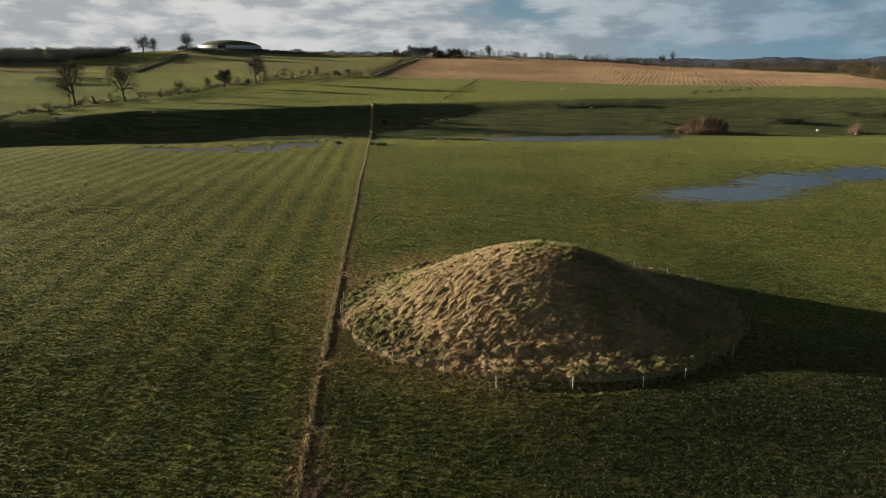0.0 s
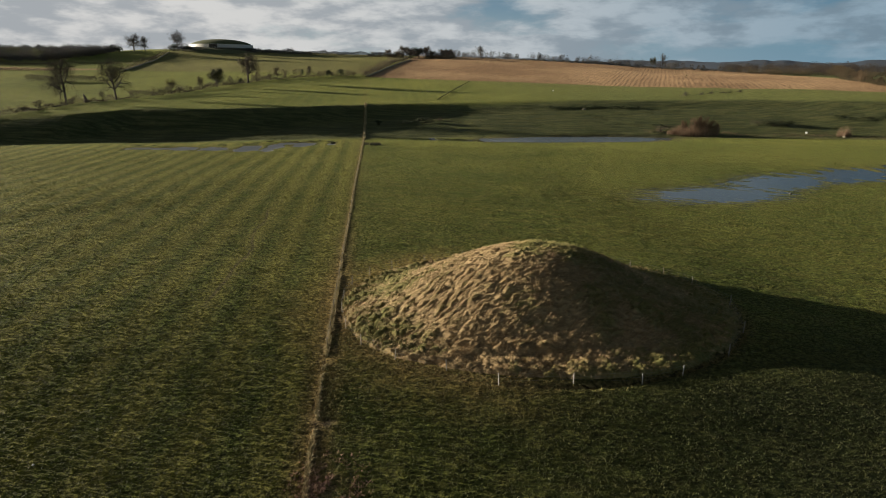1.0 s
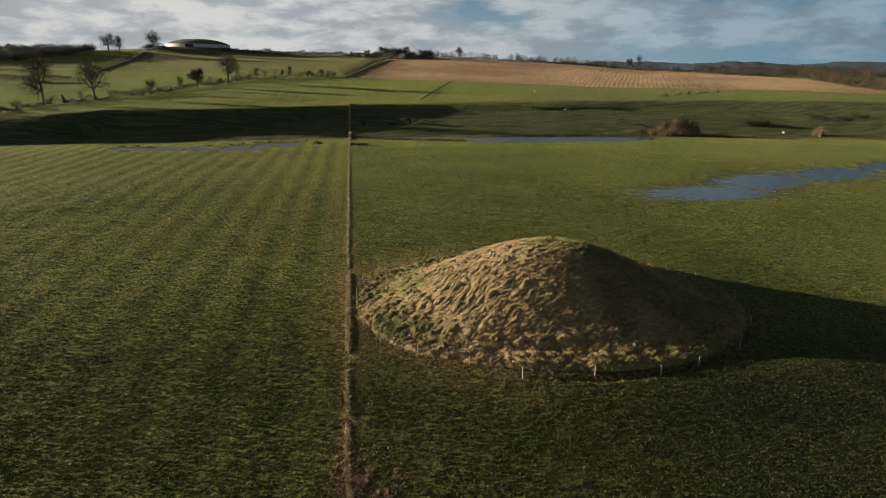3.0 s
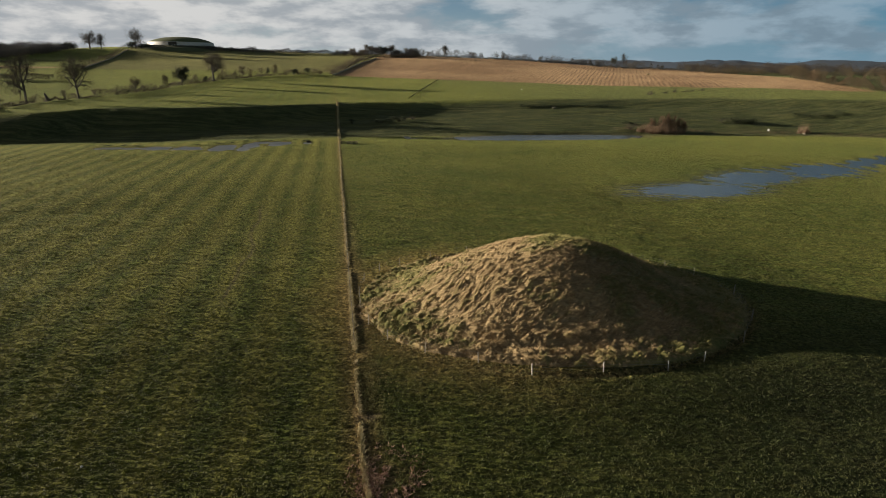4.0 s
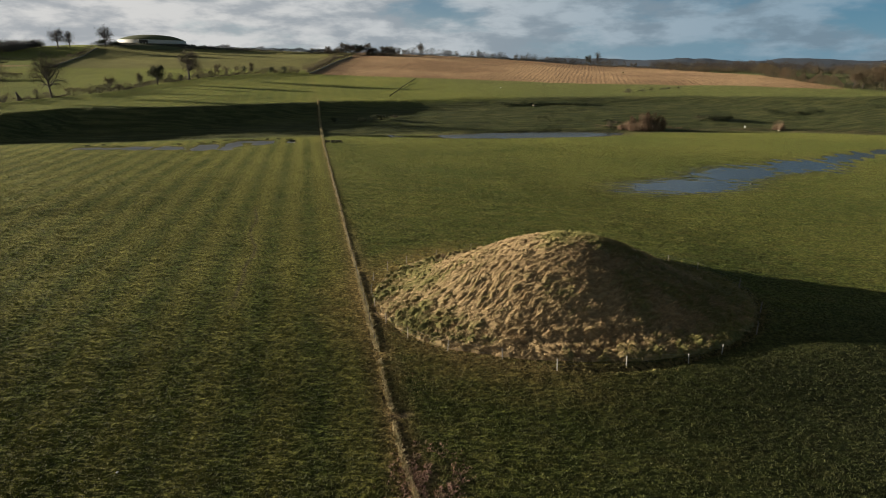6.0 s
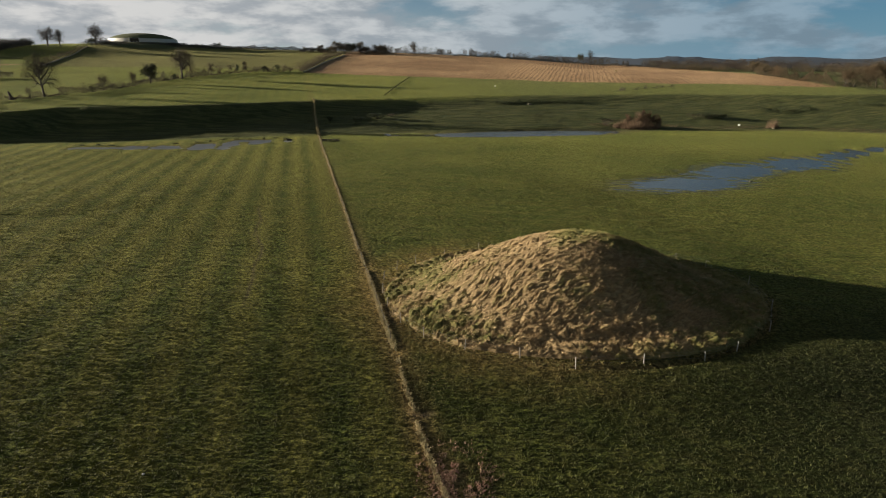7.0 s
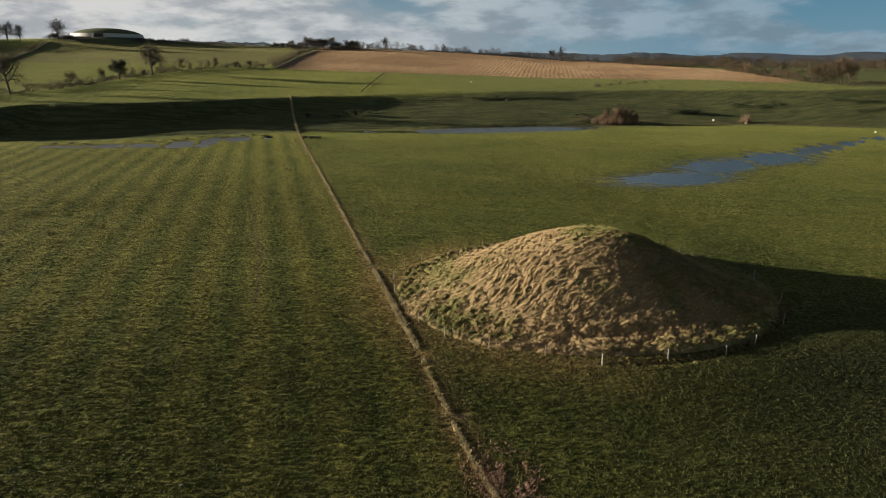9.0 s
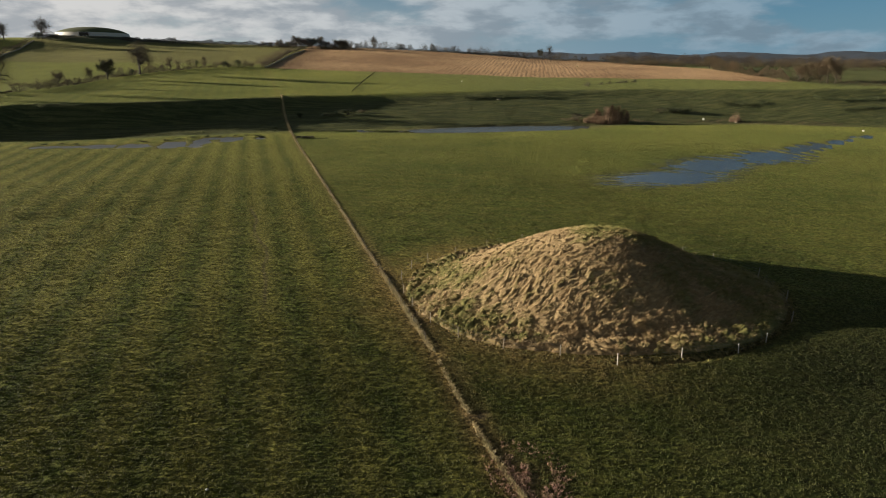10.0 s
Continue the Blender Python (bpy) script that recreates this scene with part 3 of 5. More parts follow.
def water_sheet(name, label, rim, z, mat=WATER):
    bm = bmesh.new()
    bm.faces.new([bm.verts.new((x, y, z)) for x, y in rim])
    me = bpy.data.meshes.new(name)
    bm.to_mesh(me)
    bm.free()
    me.materials.append(mat)
    return tagged(new(name, me), label, "water", kind="structure")


water_sheet("water", "shallow flood water lying blue in the pasture", [(56, 118), (125, 118), (180, 145), (262, 192), (262, 215), (190, 215), (120, 190), (56, 165)], -0.06)
water_sheet("water", "broken row of puddles below the grassy scarp", [(-100, 230), (2, 230), (2, 282), (-100, 276)], -0.06, STILL_WATER)
water_sheet("water", "long grey pool at the foot of the scarp", [(36, 255), (170, 255), (170, 300), (36, 300)], -0.06)


# ---- makers ----
def part(name, bm, mat, parent, label=""):
    """Links a bmesh as one mesh under a thing or a part."""
    me = bpy.data.meshes.new(name)
    bm.to_mesh(me)
    bm.free()
    me.materials.append(mat)
    ob = new(name, me)
    ob.parent = parent
    return tagged(ob, label)


def raw_mesh(name, verts, size, mat):
    """A mesh of loose faces, each of `size` corners, from an array of corners."""
    verts = np.ascontiguousarray(verts, np.float32).reshape(-1, 3)
    n = len(verts)
    me = bpy.data.meshes.new(name)
    me.vertices.add(n)
    me.vertices.foreach_set("co", verts.ravel())
    me.loops.add(n)
    me.loops.foreach_set("vertex_index", np.arange(n, dtype=np.int32))
    me.polygons.add(n // size)
    me.polygons.foreach_set("loop_start", np.arange(0, n, size, dtype=np.int32))
    me.materials.append(mat)
    me.update(calc_edges=True)
    return me


def grid_mesh(xs, ys, height):
    X, Y = np.meshgrid(xs, ys)
    Z = height(X, Y)
    n, m = len(ys), len(xs)
    i = (np.arange(n - 1)[:, None] * m + np.arange(m - 1)[None, :]).ravel()
    return np.stack([X.ravel(), Y.ravel(), Z.ravel()], 1), np.stack([i, i + 1, i + m + 1, i + m], 1)


def surface(name, verts, faces, mat, smooth_faces=True):
    me = bpy.data.meshes.new(name)
    me.from_pydata(verts.tolist(), [], faces.tolist())
    if smooth_faces:
        me.polygons.foreach_set("use_smooth", np.ones(len(me.polygons), bool))
    me.materials.append(mat)
    me.update()
    return me


def tufts(rng, x, y, z, height, width, blades, lean=0.5, heading=None, spread=1.0):
    """Grass tufts: per tuft some pointed blades that fan out from its base. Triangles as an array (n, 3, 3)."""
    n = len(x)
    k = n * blades
    X, Y, Z = (np.repeat(a, blades) for a in (x, y, z))
    H = np.repeat(height, blades) * rng.uniform(0.6, 1.15, k)
    W = np.repeat(width, blades) * rng.uniform(0.6, 1.3, k)
    a = rng.uniform(0, 2 * np.pi, k)
    out = H * lean * rng.uniform(0.3, 1.5, k)
    dx, dy = np.cos(a) * out, np.sin(a) * out
    if heading is not None:
        dx, dy = dx + np.repeat(heading[0], blades) * H, dy + np.repeat(heading[1], blades) * H
    b = rng.uniform(0, 2 * np.pi, k)
    sx, sy = np.cos(b) * W * 0.5, np.sin(b) * W * 0.5
    ox, oy = np.cos(a) * W * 0.5 * spread, np.sin(a) * W * 0.5 * spread
    base = Z - 0.03
    return np.stack([np.stack([X + ox - sx, Y + oy - sy, base], 1), np.stack([X + ox + sx, Y + oy + sy, base], 1), np.stack([X + ox + dx, Y + oy + dy, base + H], 1)], 1)


def arcs(rng, x, y, z, length, width, blades, heading, rise=0.5, fan=0.9):
    """Long limp blades that rise and fall over along a heading (radians). Triangles (n, 3, 3), three to a blade."""
    k = len(x) * blades
    X, Y, Z, L, W, A = (np.repeat(a, blades) for a in (x, y, z, length, width, heading))
    A = A + rng.normal(0, fan, k)
    L = L * rng.uniform(0.55, 1.2, k)
    W = W * rng.uniform(0.6, 1.3, k)
    up = rise * L * rng.uniform(0.4, 1.2, k)
    c, s = np.cos(A), np.sin(A)
    jx, jy = rng.normal(0, 0.12, k), rng.normal(0, 0.12, k)

    def at(f, h, side):
        return np.stack([X + jx + c * L * f - s * W * side, Y + jy + s * L * f + c * W * side, Z + h], 1)

    p0, p1 = at(0, -0.08 + 0 * up, -0.5), at(0, -0.08 + 0 * up, 0.5)
    q0, q1 = at(0.45, up, -0.5), at(0.45, up, 0.5)
    tip = at(1.0, 0.25 * up - 0.3 * L * 0.3, 0)
    return np.stack([np.stack([p0, p1, q1], 1), np.stack([p0, q1, q0], 1), np.stack([q0, q1, tip], 1)], 1).reshape(-1, 3, 3)


def flakes(rng, centres, size, flat_up=0.0):
    """Small leaf or twig-spray triangles round given centres."""
    n = len(centres)
    d = rng.normal(size=(n, 3, 3))
    d /= np.linalg.norm(d, axis=2, keepdims=True)
    d[:, :, 2] *= 1 - flat_up
    return centres[:, None, :] + d * (size * rng.uniform(0.5, 1.2, n))[:, None, None]


# ---- the mound ----
COMB_AT = (24.0, 0.0)    # the long grass is combed by the wind along arcs round this point


def tussocks(x, y):
    """Tussocks: drawn out into combed wisps on the upper slopes, rounder and deeper towards the foot. Dome height 0 to 1, and a tone of its own for each."""
    r, _ = mound_foot(x, y)
    wx, wy = x + 0.6 * ripple(x, y, 3.6, 31), y + 0.85 * ripple(x, y, 3.6, 33)
    p, q = 70 * np.arctan2(wx - COMB_AT[0], wy - COMB_AT[1]), np.hypot(wx - COMB_AT[0], wy - COMB_AT[1])
    d1, t1 = cells(p * 0.68, q * 2.2, 3, True)
    d2, t2 = cells(p * 1.2, q * 4.0, 23, True)
    d3, t3 = cells(wx * 1.15 + 0.3 * wy, wy * 1.45, 43, True)
    wisps = np.clip(1.12 * (1 - (d1 / 0.85) ** 1.5), 0, 1) * (0.55 + 0.75 * t1)
    hair = np.clip(1.12 * (1 - (d2 / 0.85) ** 1.5), 0, 1) * (0.5 + 0.8 * t2)
    round_ones = np.sqrt(np.clip(1 - (d3 / 0.78) ** 2, 0, 1)) * (0.55 + 0.75 * t3)
    low = smooth(0.62, 0.86, r + 0.06 * ripple(x, y, 3.0, 9))
    return (0.55 * wisps + 0.60 * hair) * (1 - low) + (0.95 * round_ones + 0.22 * hair) * low, (0.6 * t1 + 0.4 * t2) * (1 - low) + t3 * low


def mound_edge(x, y):
    """1 along the ragged line where the mound's rough grass meets the pasture."""
    return oval(x, y, 22.5, 72.7, 0, 24.2, 22.0) + 0.014 * ripple(x, y, 1.7, 14)


def mound_surface(x, y):
    r, _ = mound_foot(x, y)
    rim = mound_edge(x, y)
    z = mound_height(x, y) * smooth(1.0, 0.945, rim)
    on = smooth(1.0, 0.992, r) * smooth(1.0, 0.990, rim)
    domes, _ = tussocks(x, y)
    deep = 0.50 + 0.22 * smooth(0.62, 0.86, r)
    bank = 0.10 + 0.30 * smooth(11, 16, x) * smooth(66, 60, y)
    lumps = deep * (domes - 0.50) + bank * smooth(0.84, 0.95, r) + 0.05 * ripple(x, y, 0.5, 2) + 0.16 * ripple(x, y, 4.6, 6)
    track = np.exp(-((y - 67.2 - 0.78 * x - 0.02 * x * x) / 0.50) ** 2) * smooth(0, 2, x) * (1 - smooth(12, 15, x)) * (0.7 + 0.3 * ripple(x, y, 1.5, 8))
    scar = np.exp(-((x - 15.6 - 0.15 * np.sin(y * 2)) / 0.35) ** 2 - ((y - 72.0) / 1.6) ** 2)
    return np.where((r < 1.0) & (rim < 1.0), 0.02 + z + on * lumps - (0.45 * track + 0.40 * scar) * on, -0.5)


def green_and_shade(x, y):
    """How far the grass is green rather than dead: on the west foot, the top and in patches along the rim. The east
    flank's shade is put in as darker green too.
    """
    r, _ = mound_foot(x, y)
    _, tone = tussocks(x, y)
    # the smooth(20, 34, x) term paints the shaded east flank darker
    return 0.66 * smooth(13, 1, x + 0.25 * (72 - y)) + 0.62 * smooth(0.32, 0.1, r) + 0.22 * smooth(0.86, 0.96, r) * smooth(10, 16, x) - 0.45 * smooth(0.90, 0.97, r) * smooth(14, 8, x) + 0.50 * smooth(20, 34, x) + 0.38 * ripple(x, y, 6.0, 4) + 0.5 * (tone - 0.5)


mound = tagged(new("burial_mound"), "grassy prehistoric burial mound covered in shaggy straw-coloured tussocks", "mound")
mv, mf = grid_mesh(np.arange(-6, 49.5, 0.115), np.arange(48, 97, 0.115), mound_surface)
mf = mf[(mv[mf, 2] > -0.4).any(1)]
body = new("earth_body", surface("earth_body", mv, mf, MOUND_EARTH))
body.parent = mound
mound.matrix_basis = pose((1 - PLAN) * AXIS[0], (1 - PLAN) * AXIS[1], SWELL) @ Matrix.Scale(PLAN, 4)
at = body.data.attributes.new("green_and_shade", "FLOAT", "POINT")
at.data.foreach_set("value", smooth(0.15, 0.75, green_and_shade(mv[:, 0], mv[:, 1])).astype(np.float32))
at = body.data.attributes.new("tone", "FLOAT", "POINT")
at.data.foreach_set("value", tussocks(mv[:, 0], mv[:, 1])[1].astype(np.float32))


def mound_cover():
    rng = np.random.default_rng(11)
    n = 52000
    x, y = rng.uniform(-5, 48, n), rng.uniform(49, 95, n)
    r, _ = mound_foot(x, y)
    domes, _ = tussocks(x, y)
    keep = (r < 0.998) & (domes > 0.42) & (mound_edge(x, y) < 0.998) & (y < 60 + 24 * rng.uniform(0, 1, n) ** 0.5 * 1.3)
    x, y, r = x[keep], y[keep], r[keep]
    z = mound_surface(x, y)
    e = 0.25
    gx = (mound_surface(x + e, y) - mound_surface(x - e, y)) / (2 * e)
    gy = (mound_surface(x, y + e) - mound_surface(x, y - e)) / (2 * e)
    # the long grass hangs down from the head of each tussock, combed by the wind towards the east
    low = smooth(0.62, 0.86, r)
    comb = np.arctan2(COMB_AT[0] - x, y - COMB_AT[1])
    heading = np.arctan2(-gy * (0.15 + 0.6 * low) + np.sin(comb) * (0.9 - 0.5 * low), -gx * (0.15 + 0.6 * low) + np.cos(comb) * (0.9 - 0.5 * low)) + 0.35 * ripple(x, y, 5.0, 3)
    length = rng.uniform(0.35, 0.85, len(x))
    green = green_and_shade(x, y) + rng.normal(0, 0.15, len(x))
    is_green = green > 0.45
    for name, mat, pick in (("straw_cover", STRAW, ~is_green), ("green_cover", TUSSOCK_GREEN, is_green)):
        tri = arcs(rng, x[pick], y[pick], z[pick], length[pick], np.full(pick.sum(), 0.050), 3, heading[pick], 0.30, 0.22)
        ob = new(name, raw_mesh(name, tri, 3, mat))
        ob.parent = mound
        tagged(ob, kind="stuff")


mound_cover()


# ---- fences ----
def post_mesh(name, radius, height, mat, sides=7, lean=0.0):
    bm = bmesh.new()
    rings = []
    for k, (z, r) in enumerate(((-0.25, 1.0), (0.4 * height, 1.0), (height - 0.05, 0.94), (height, 0.62))):
        ring = [bm.verts.new((r * radius * math.cos(2 * math.pi * i / sides) + lean * z, r * radius * math.sin(2 * math.pi * i / sides), z)) for i in range(sides)]
        rings.append(ring)
    for a, b in zip(rings, rings[1:]):
        for i in range(sides):
            bm.faces.new((a[i], a[(i + 1) % sides], b[(i + 1) % sides], b[i]))
    bm.faces.new(rings[-1])
    me = bpy.data.meshes.new(name)
    bm.to_mesh(me)
    bm.free()
    me.materials.append(mat)
    return me


def wire_mesh(name, places, height, radius, closed=False):
    bm = bmesh.new()
    rings = []
    for x, y, z in places:
        rings.append([bm.verts.new((x + radius * math.cos(a), y + radius * math.cos(a) * 0.5, z + height + radius * math.sin(a))) for a in (0.5, 2.6, 4.7)])
    pairs = list(zip(rings, rings[1:])) + ([(rings[-1], rings[0])] if closed else [])
    for a, b in pairs:
        for i in range(3):
            bm.faces.new((a[i], a[(i + 1) % 3], b[(i + 1) % 3], b[i]))
    me = bpy.data.meshes.new(name)
    bm.to_mesh(me)
    bm.free()
    me.materials.append(WIRE)
    return me


def build_fence(label, places, posts, wires, closed=False, seed=0):
    rng = random.Random(seed)
    fence = tagged(new("wire_fence"), label, "fence")
    for x, y, z in places:
        ob = new("post", rng.choice(posts))
        ob.parent = fence
        ob.matrix_basis = pose(x, y, z, rng.uniform(-4, 4), rng.uniform(-4, 4), rng.uniform(0, 360)) @ Matrix.Diagonal((1, 1, rng.uniform(0.9, 1.1), 1))
    for h in wires:
        ob = new("wire", wire_mesh("wire", places, h, 0.006, closed))
        ob.parent = fence
    return fence


ROUND_POSTS = [post_mesh("post", 0.052, 1.25, POST_WOOD), post_mesh("post", 0.046, 1.2, POST_WOOD, 6, 0.03), post_mesh("post", 0.058, 1.3, POST_WOOD, 8)]
FIELD_POSTS = [post_mesh("post", 0.045, 0.95, OLD_WOOD), post_mesh("post", 0.040, 0.85, OLD_WOOD, 6, 0.03)]
PALE_POSTS = [post_mesh("post", 0.055, 1.2, PALE_WOOD, 8), post_mesh("post", 0.050, 1.12, PALE_WOOD, 7, 0.02)]

long_places, yy = [], 61.0
while yy < 372:
    long_places.append((float(fence_x(yy)), yy, float(flat(fence_x(yy), yy))))
    yy += 6.6 + 1.5 * math.sin(yy)
build_fence("long post-and-wire fence running across the pasture through pale dry grass", long_places, FIELD_POSTS, (0.3, 0.55, 0.8), seed=3)
RING = ((12.8, 51.6), (19.9, 51.0), (26.6, 50.5), (31.3, 51.6), (38.0, 54.6), (43.6, 60.6), (46.9, 68.6), (46.3, 76.8), (44.2, 80.9), (41.2, 85.5), (36.0, 90.5), (30.0, 93.6),
        (23.5, 95.0), (17.0, 94.3), (10.6, 91.6), (5.6, 89.6), (2.2, 86.8), (-0.4, 82.8), (-1.5, 77.7), (-1.8, 72.8), (-1.3, 67.2), (0.3, 62.5), (3.6, 58.2), (8.4, 55.0))
ring_places = [(float(x), float(y), float(flat(x, y))) for x, y in (from_plan(*p) for p in RING)]
build_fence("ring of weathered posts and wire round the foot of the mound", ring_places[4:], ROUND_POSTS, (0.4, 0.75, 1.1), seed=5)
build_fence("row of pale sunlit posts along the front of the mound", ring_places[:4], PALE_POSTS, (0.4, 0.75, 1.1), seed=6)


# ---- pasture grass ----
def sward(rng, near, far, per_m2, height, width, blades):
    """Tufts between two pairs of distances, thinning out over each pair so that the kinds of tuft run into one another."""
    (n0, n1), (f0, f1) = near, far
    n = int(0.5 * radians(115) * (f1 ** 2 - n0 ** 2) * per_m2)
    a = rng.uniform(-44, 71, n)
    side = smooth(-44, -35, a) * (1 - smooth(62, 71, a))
    a = np.radians(a)
    r = np.sqrt(rng.uniform(n0 ** 2, f1 ** 2, n))
    keep = rng.uniform(0, 1, n) < side * smooth(n0, n1 + 0.01, r) * (1 - smooth(f0, f1, r))
    x, y = (-10 + r * np.sin(a))[keep], (r * np.cos(a))[keep]
    foot, _ = mound_foot(*to_plan(x, y))
    worn = np.maximum(np.exp(-((x - fence_x(y) - 0.2) / 1.0) ** 2), 1.4 * sheep_path(x, y))
    worn = np.maximum(worn, 1.4 * np.exp(-((x - fence_x(y) - 0.85) / 0.4) ** 2) * smooth(58, 63, y) * (1 - smooth(82, 88, y)))
    worn = np.maximum(worn, 1.6 * np.exp(-(((x + 3.3) / 0.9) ** 2 + ((y - 46.7) / 0.6) ** 2)))
    keep = ((foot > 1.0) | (mound_edge(*to_plan(x, y)) > 1.0)) & (y < 278) & (hollows(x, y) < 0.3) & (rng.uniform(0, 1, len(x)) > 0.7 * worn)
    x, y = x[keep], y[keep]
    thick = np.clip(ripple(x, y, 0.28, 12, 2), -1, 1)
    keep = rng.uniform(-1.3, 0.2, len(x)) < thick
    x, y, thick = x[keep], y[keep], thick[keep]
    size = rng.uniform(0.65, 1.25, len(x)) * (1 + 0.15 * thick)
    tri = tufts(rng, x, y, flat(x, y), height * size, width * size, blades, 0.7, (np.full(len(x), 0.05), np.full(len(x), 0.0)))
    return tagged(new("grass", raw_mesh("grass", tri, 3, BLADES)), "short tufted winter pasture grass, green and slightly yellowed", "grass", kind="stuff")


grass_rng = np.random.default_rng(5)
sward(grass_rng, (12, 28), (50, 95), 46.0, 0.15, 0.085, 3)
sward(grass_rng, (50, 95), (105, 205), 9.5, 0.15, 0.13, 3)
sward(grass_rng, (105, 205), (225, 290), 3.2, 0.16, 0.22, 2)


def strip(name, label, rng, x, y, height, width, blades, mat, heading=(0.3, -0.1)):
    z = flat(x, y)
    size = rng.uniform(0.6, 1.3, len(x))
    tri = tufts(rng, x, y, z, height * size, width * size, blades, 0.6, (np.full(len(x), heading[0]), np.full(len(x), heading[1])))
    return tagged(new(name, raw_mesh(name, tri, 3, mat)), label, "grass", kind="stuff")


far_places = [(-196 + 8 * k, 392 - 2.9 * k, float(flat(-196 + 8 * k, 392 - 2.9 * k))) for k in range(8)]
build_fence("distant post-and-wire fence across a far field", far_places, ROUND_POSTS, (0.5, 1.0), seed=9)


def fence_grass():
    rng = np.random.default_rng(21)
    n = 11500
    y = 34 + (348 - 34) * rng.uniform(0, 1, n) ** 1.35
    side = rng.normal(-0.05, 0.09, n)
    x = fence_x(y) + side + 0.15 * ripple(y, 0 * y, 6.0, 3)
    keep = (ripple(x, y, 3.0, 8) > -0.5) & ~((y > 45.9) & (y < 47.4))
    strip("dry_grass", "band of tall pale dead grass along the fence", rng, x[keep], y[keep], 0.22, 0.07, 4, DRY_GRASS)
    # a rank hummocky strip where fence and mound come close
    n = 450
    y = rng.uniform(58, 86, n)
    x = fence_x(y) + rng.normal(0.10, 0.07, n)
    strip("dry_grass", "rank dead grass standing between fence and mound", rng, x, y, 0.32, 0.06, 4, DRY_GRASS, (0.2, -0.1))
    # tall bleached grass where the fence climbs the scarp
    n = 1100
    y = rng.uniform(282, 356, n)
    x = fence_x(y) + rng.normal(0, 0.22, n)
    strip("dry_grass", "tall bleached grass along the fence up the scarp", rng, x, y, 0.55, 0.17, 4, DRY_GRASS, (0.1, -0.1))
    # uncut grass inside the ring fence, outside the mound's foot
    n = 1100
    a = rng.uniform(0, 2 * np.pi, n)
    f = rng.normal(1.0, 0.022, n)
    x, y = 22.4 + 24.9 * f * np.cos(a), 72.4 + 21.9 * f * np.sin(a)
    foot, _ = mound_foot(x, y)
    keep = foot > 0.97
    x, y = from_plan(x, y)
    strip("dry_grass", "rank yellowed grass along the ring fence", rng, x[keep], y[keep], 0.22, 0.08, 4, TUSSOCK_GREEN)
    # dead bracken by the near end of the fence
    n = 2600
    x, y = rng.normal(-3.0, 1.1, n), rng.normal(38.0, 1.7, n)
    keep = ripple(x, y, 1.5, 2) > -0.3
    strip("bracken", "patch of dead reddish bracken beside the fence", rng, x[keep], y[keep], 0.20, 0.055, 4, BRACKEN)
    # short yellowed grass between the fence and the mound
    n = 2600
    y = rng.uniform(47.5, 64, n)
    x = fence_x(y) + np.abs(rng.normal(0, 1.5, n))
    keep = ~((np.abs(x + 3.3) < 0.9) & (np.abs(y - 46.7) < 0.6)) & (ripple(x, y, 2.0, 6) > -0.4)
    strip("dry_grass", "short yellowed grass between fence and mound", rng, x[keep], y[keep], 0.11, 0.07, 4, TUSSOCK_GREEN)
    # rank grass on the scarp
    n = 11000
    x, y = rng.uniform(-150, 330, n), rng.uniform(0, 1, n)
    foot = 290 - 0.0006 * (x - 40) ** 2 - 22 * smooth(225, 330, x)
    y = foot - 4 + y * (34 + 58 * smooth(-80, 160, x))
    keep = (ripple(x, 2.5 * y, 9.0, 17) > 0.0) & (hollows(x, y) < 0.3)
    strip("rank_grass", "rough tussocky grass on the slope of the scarp", rng, x[keep], y[keep], 0.26, 0.22, 4, BLADES, (0.1, -0.1))


fence_grass()


# ---- trees and hedges ----
def grow(rng, height, spread, levels=5, split=3, trunk=0.34, droop=0.0, fork=0.3):
    """A bare tree's limbs as segments (start, end, r0, r1, level): an upright trunk, spreading limbs, twigs that hang at the rim."""
    segs, ends = [], []

    def shoot(p, d, length, r, level):
        steps = 5 if level == 0 else 4 if level < 2 else 3
        q = p
        taper = 0.45 if level == 0 else 0.55
        for k in range(steps):
            wander = 0.035 if level == 0 else 0.11 + 0.05 * level
            bend = Vector((rng.gauss(0, 1), rng.gauss(0, 1), rng.gauss(0, 0.6))) * wander
            lift = 0.10 if level < 2 else 0.03
            d = (d + bend + Vector((0, 0, lift - droop * (level >= 2) * 0.14))).normalized()
            nq = q + d * (length / steps)
            r1 = r * (1 - taper * (k + 1) / steps)
            segs.append((q.copy(), nq.copy(), r * (1 - taper * k / steps), r1, level))
            if level < levels - 1 and (level > 0 or k >= 1):
                for _ in range((split + 1 if level == 0 else split) if k == steps - 1 else (2 if level else 3)):
                    a = rng.uniform(0, 2 * math.pi)
                    side = d.orthogonal().normalized()
                    side.rotate(Matrix.Rotation(a, 3, d))
                    out = (d * rng.uniform(0.35, 0.7) + side * spread * rng.uniform(0.7, 1.2)).normalized()
                    reach = rng.uniform(0.42, 0.66) * (1.15 - 0.12 * k) if level == 0 else rng.uniform(0.45, 0.68)
                    shoot(nq, out, length * reach, r1 * (rng.uniform(0.5, 0.7) if level == 0 else rng.uniform(0.55, 0.8)), level + 1)
            q = nq
        ends.append((q.copy(), d.copy(), level))

    shoot(Vector((0, 0, -0.3)), Vector((rng.gauss(0, 0.02), rng.gauss(0, 0.02), 1)), height * (fork + 0.30), trunk, 0)
    return segs, ends


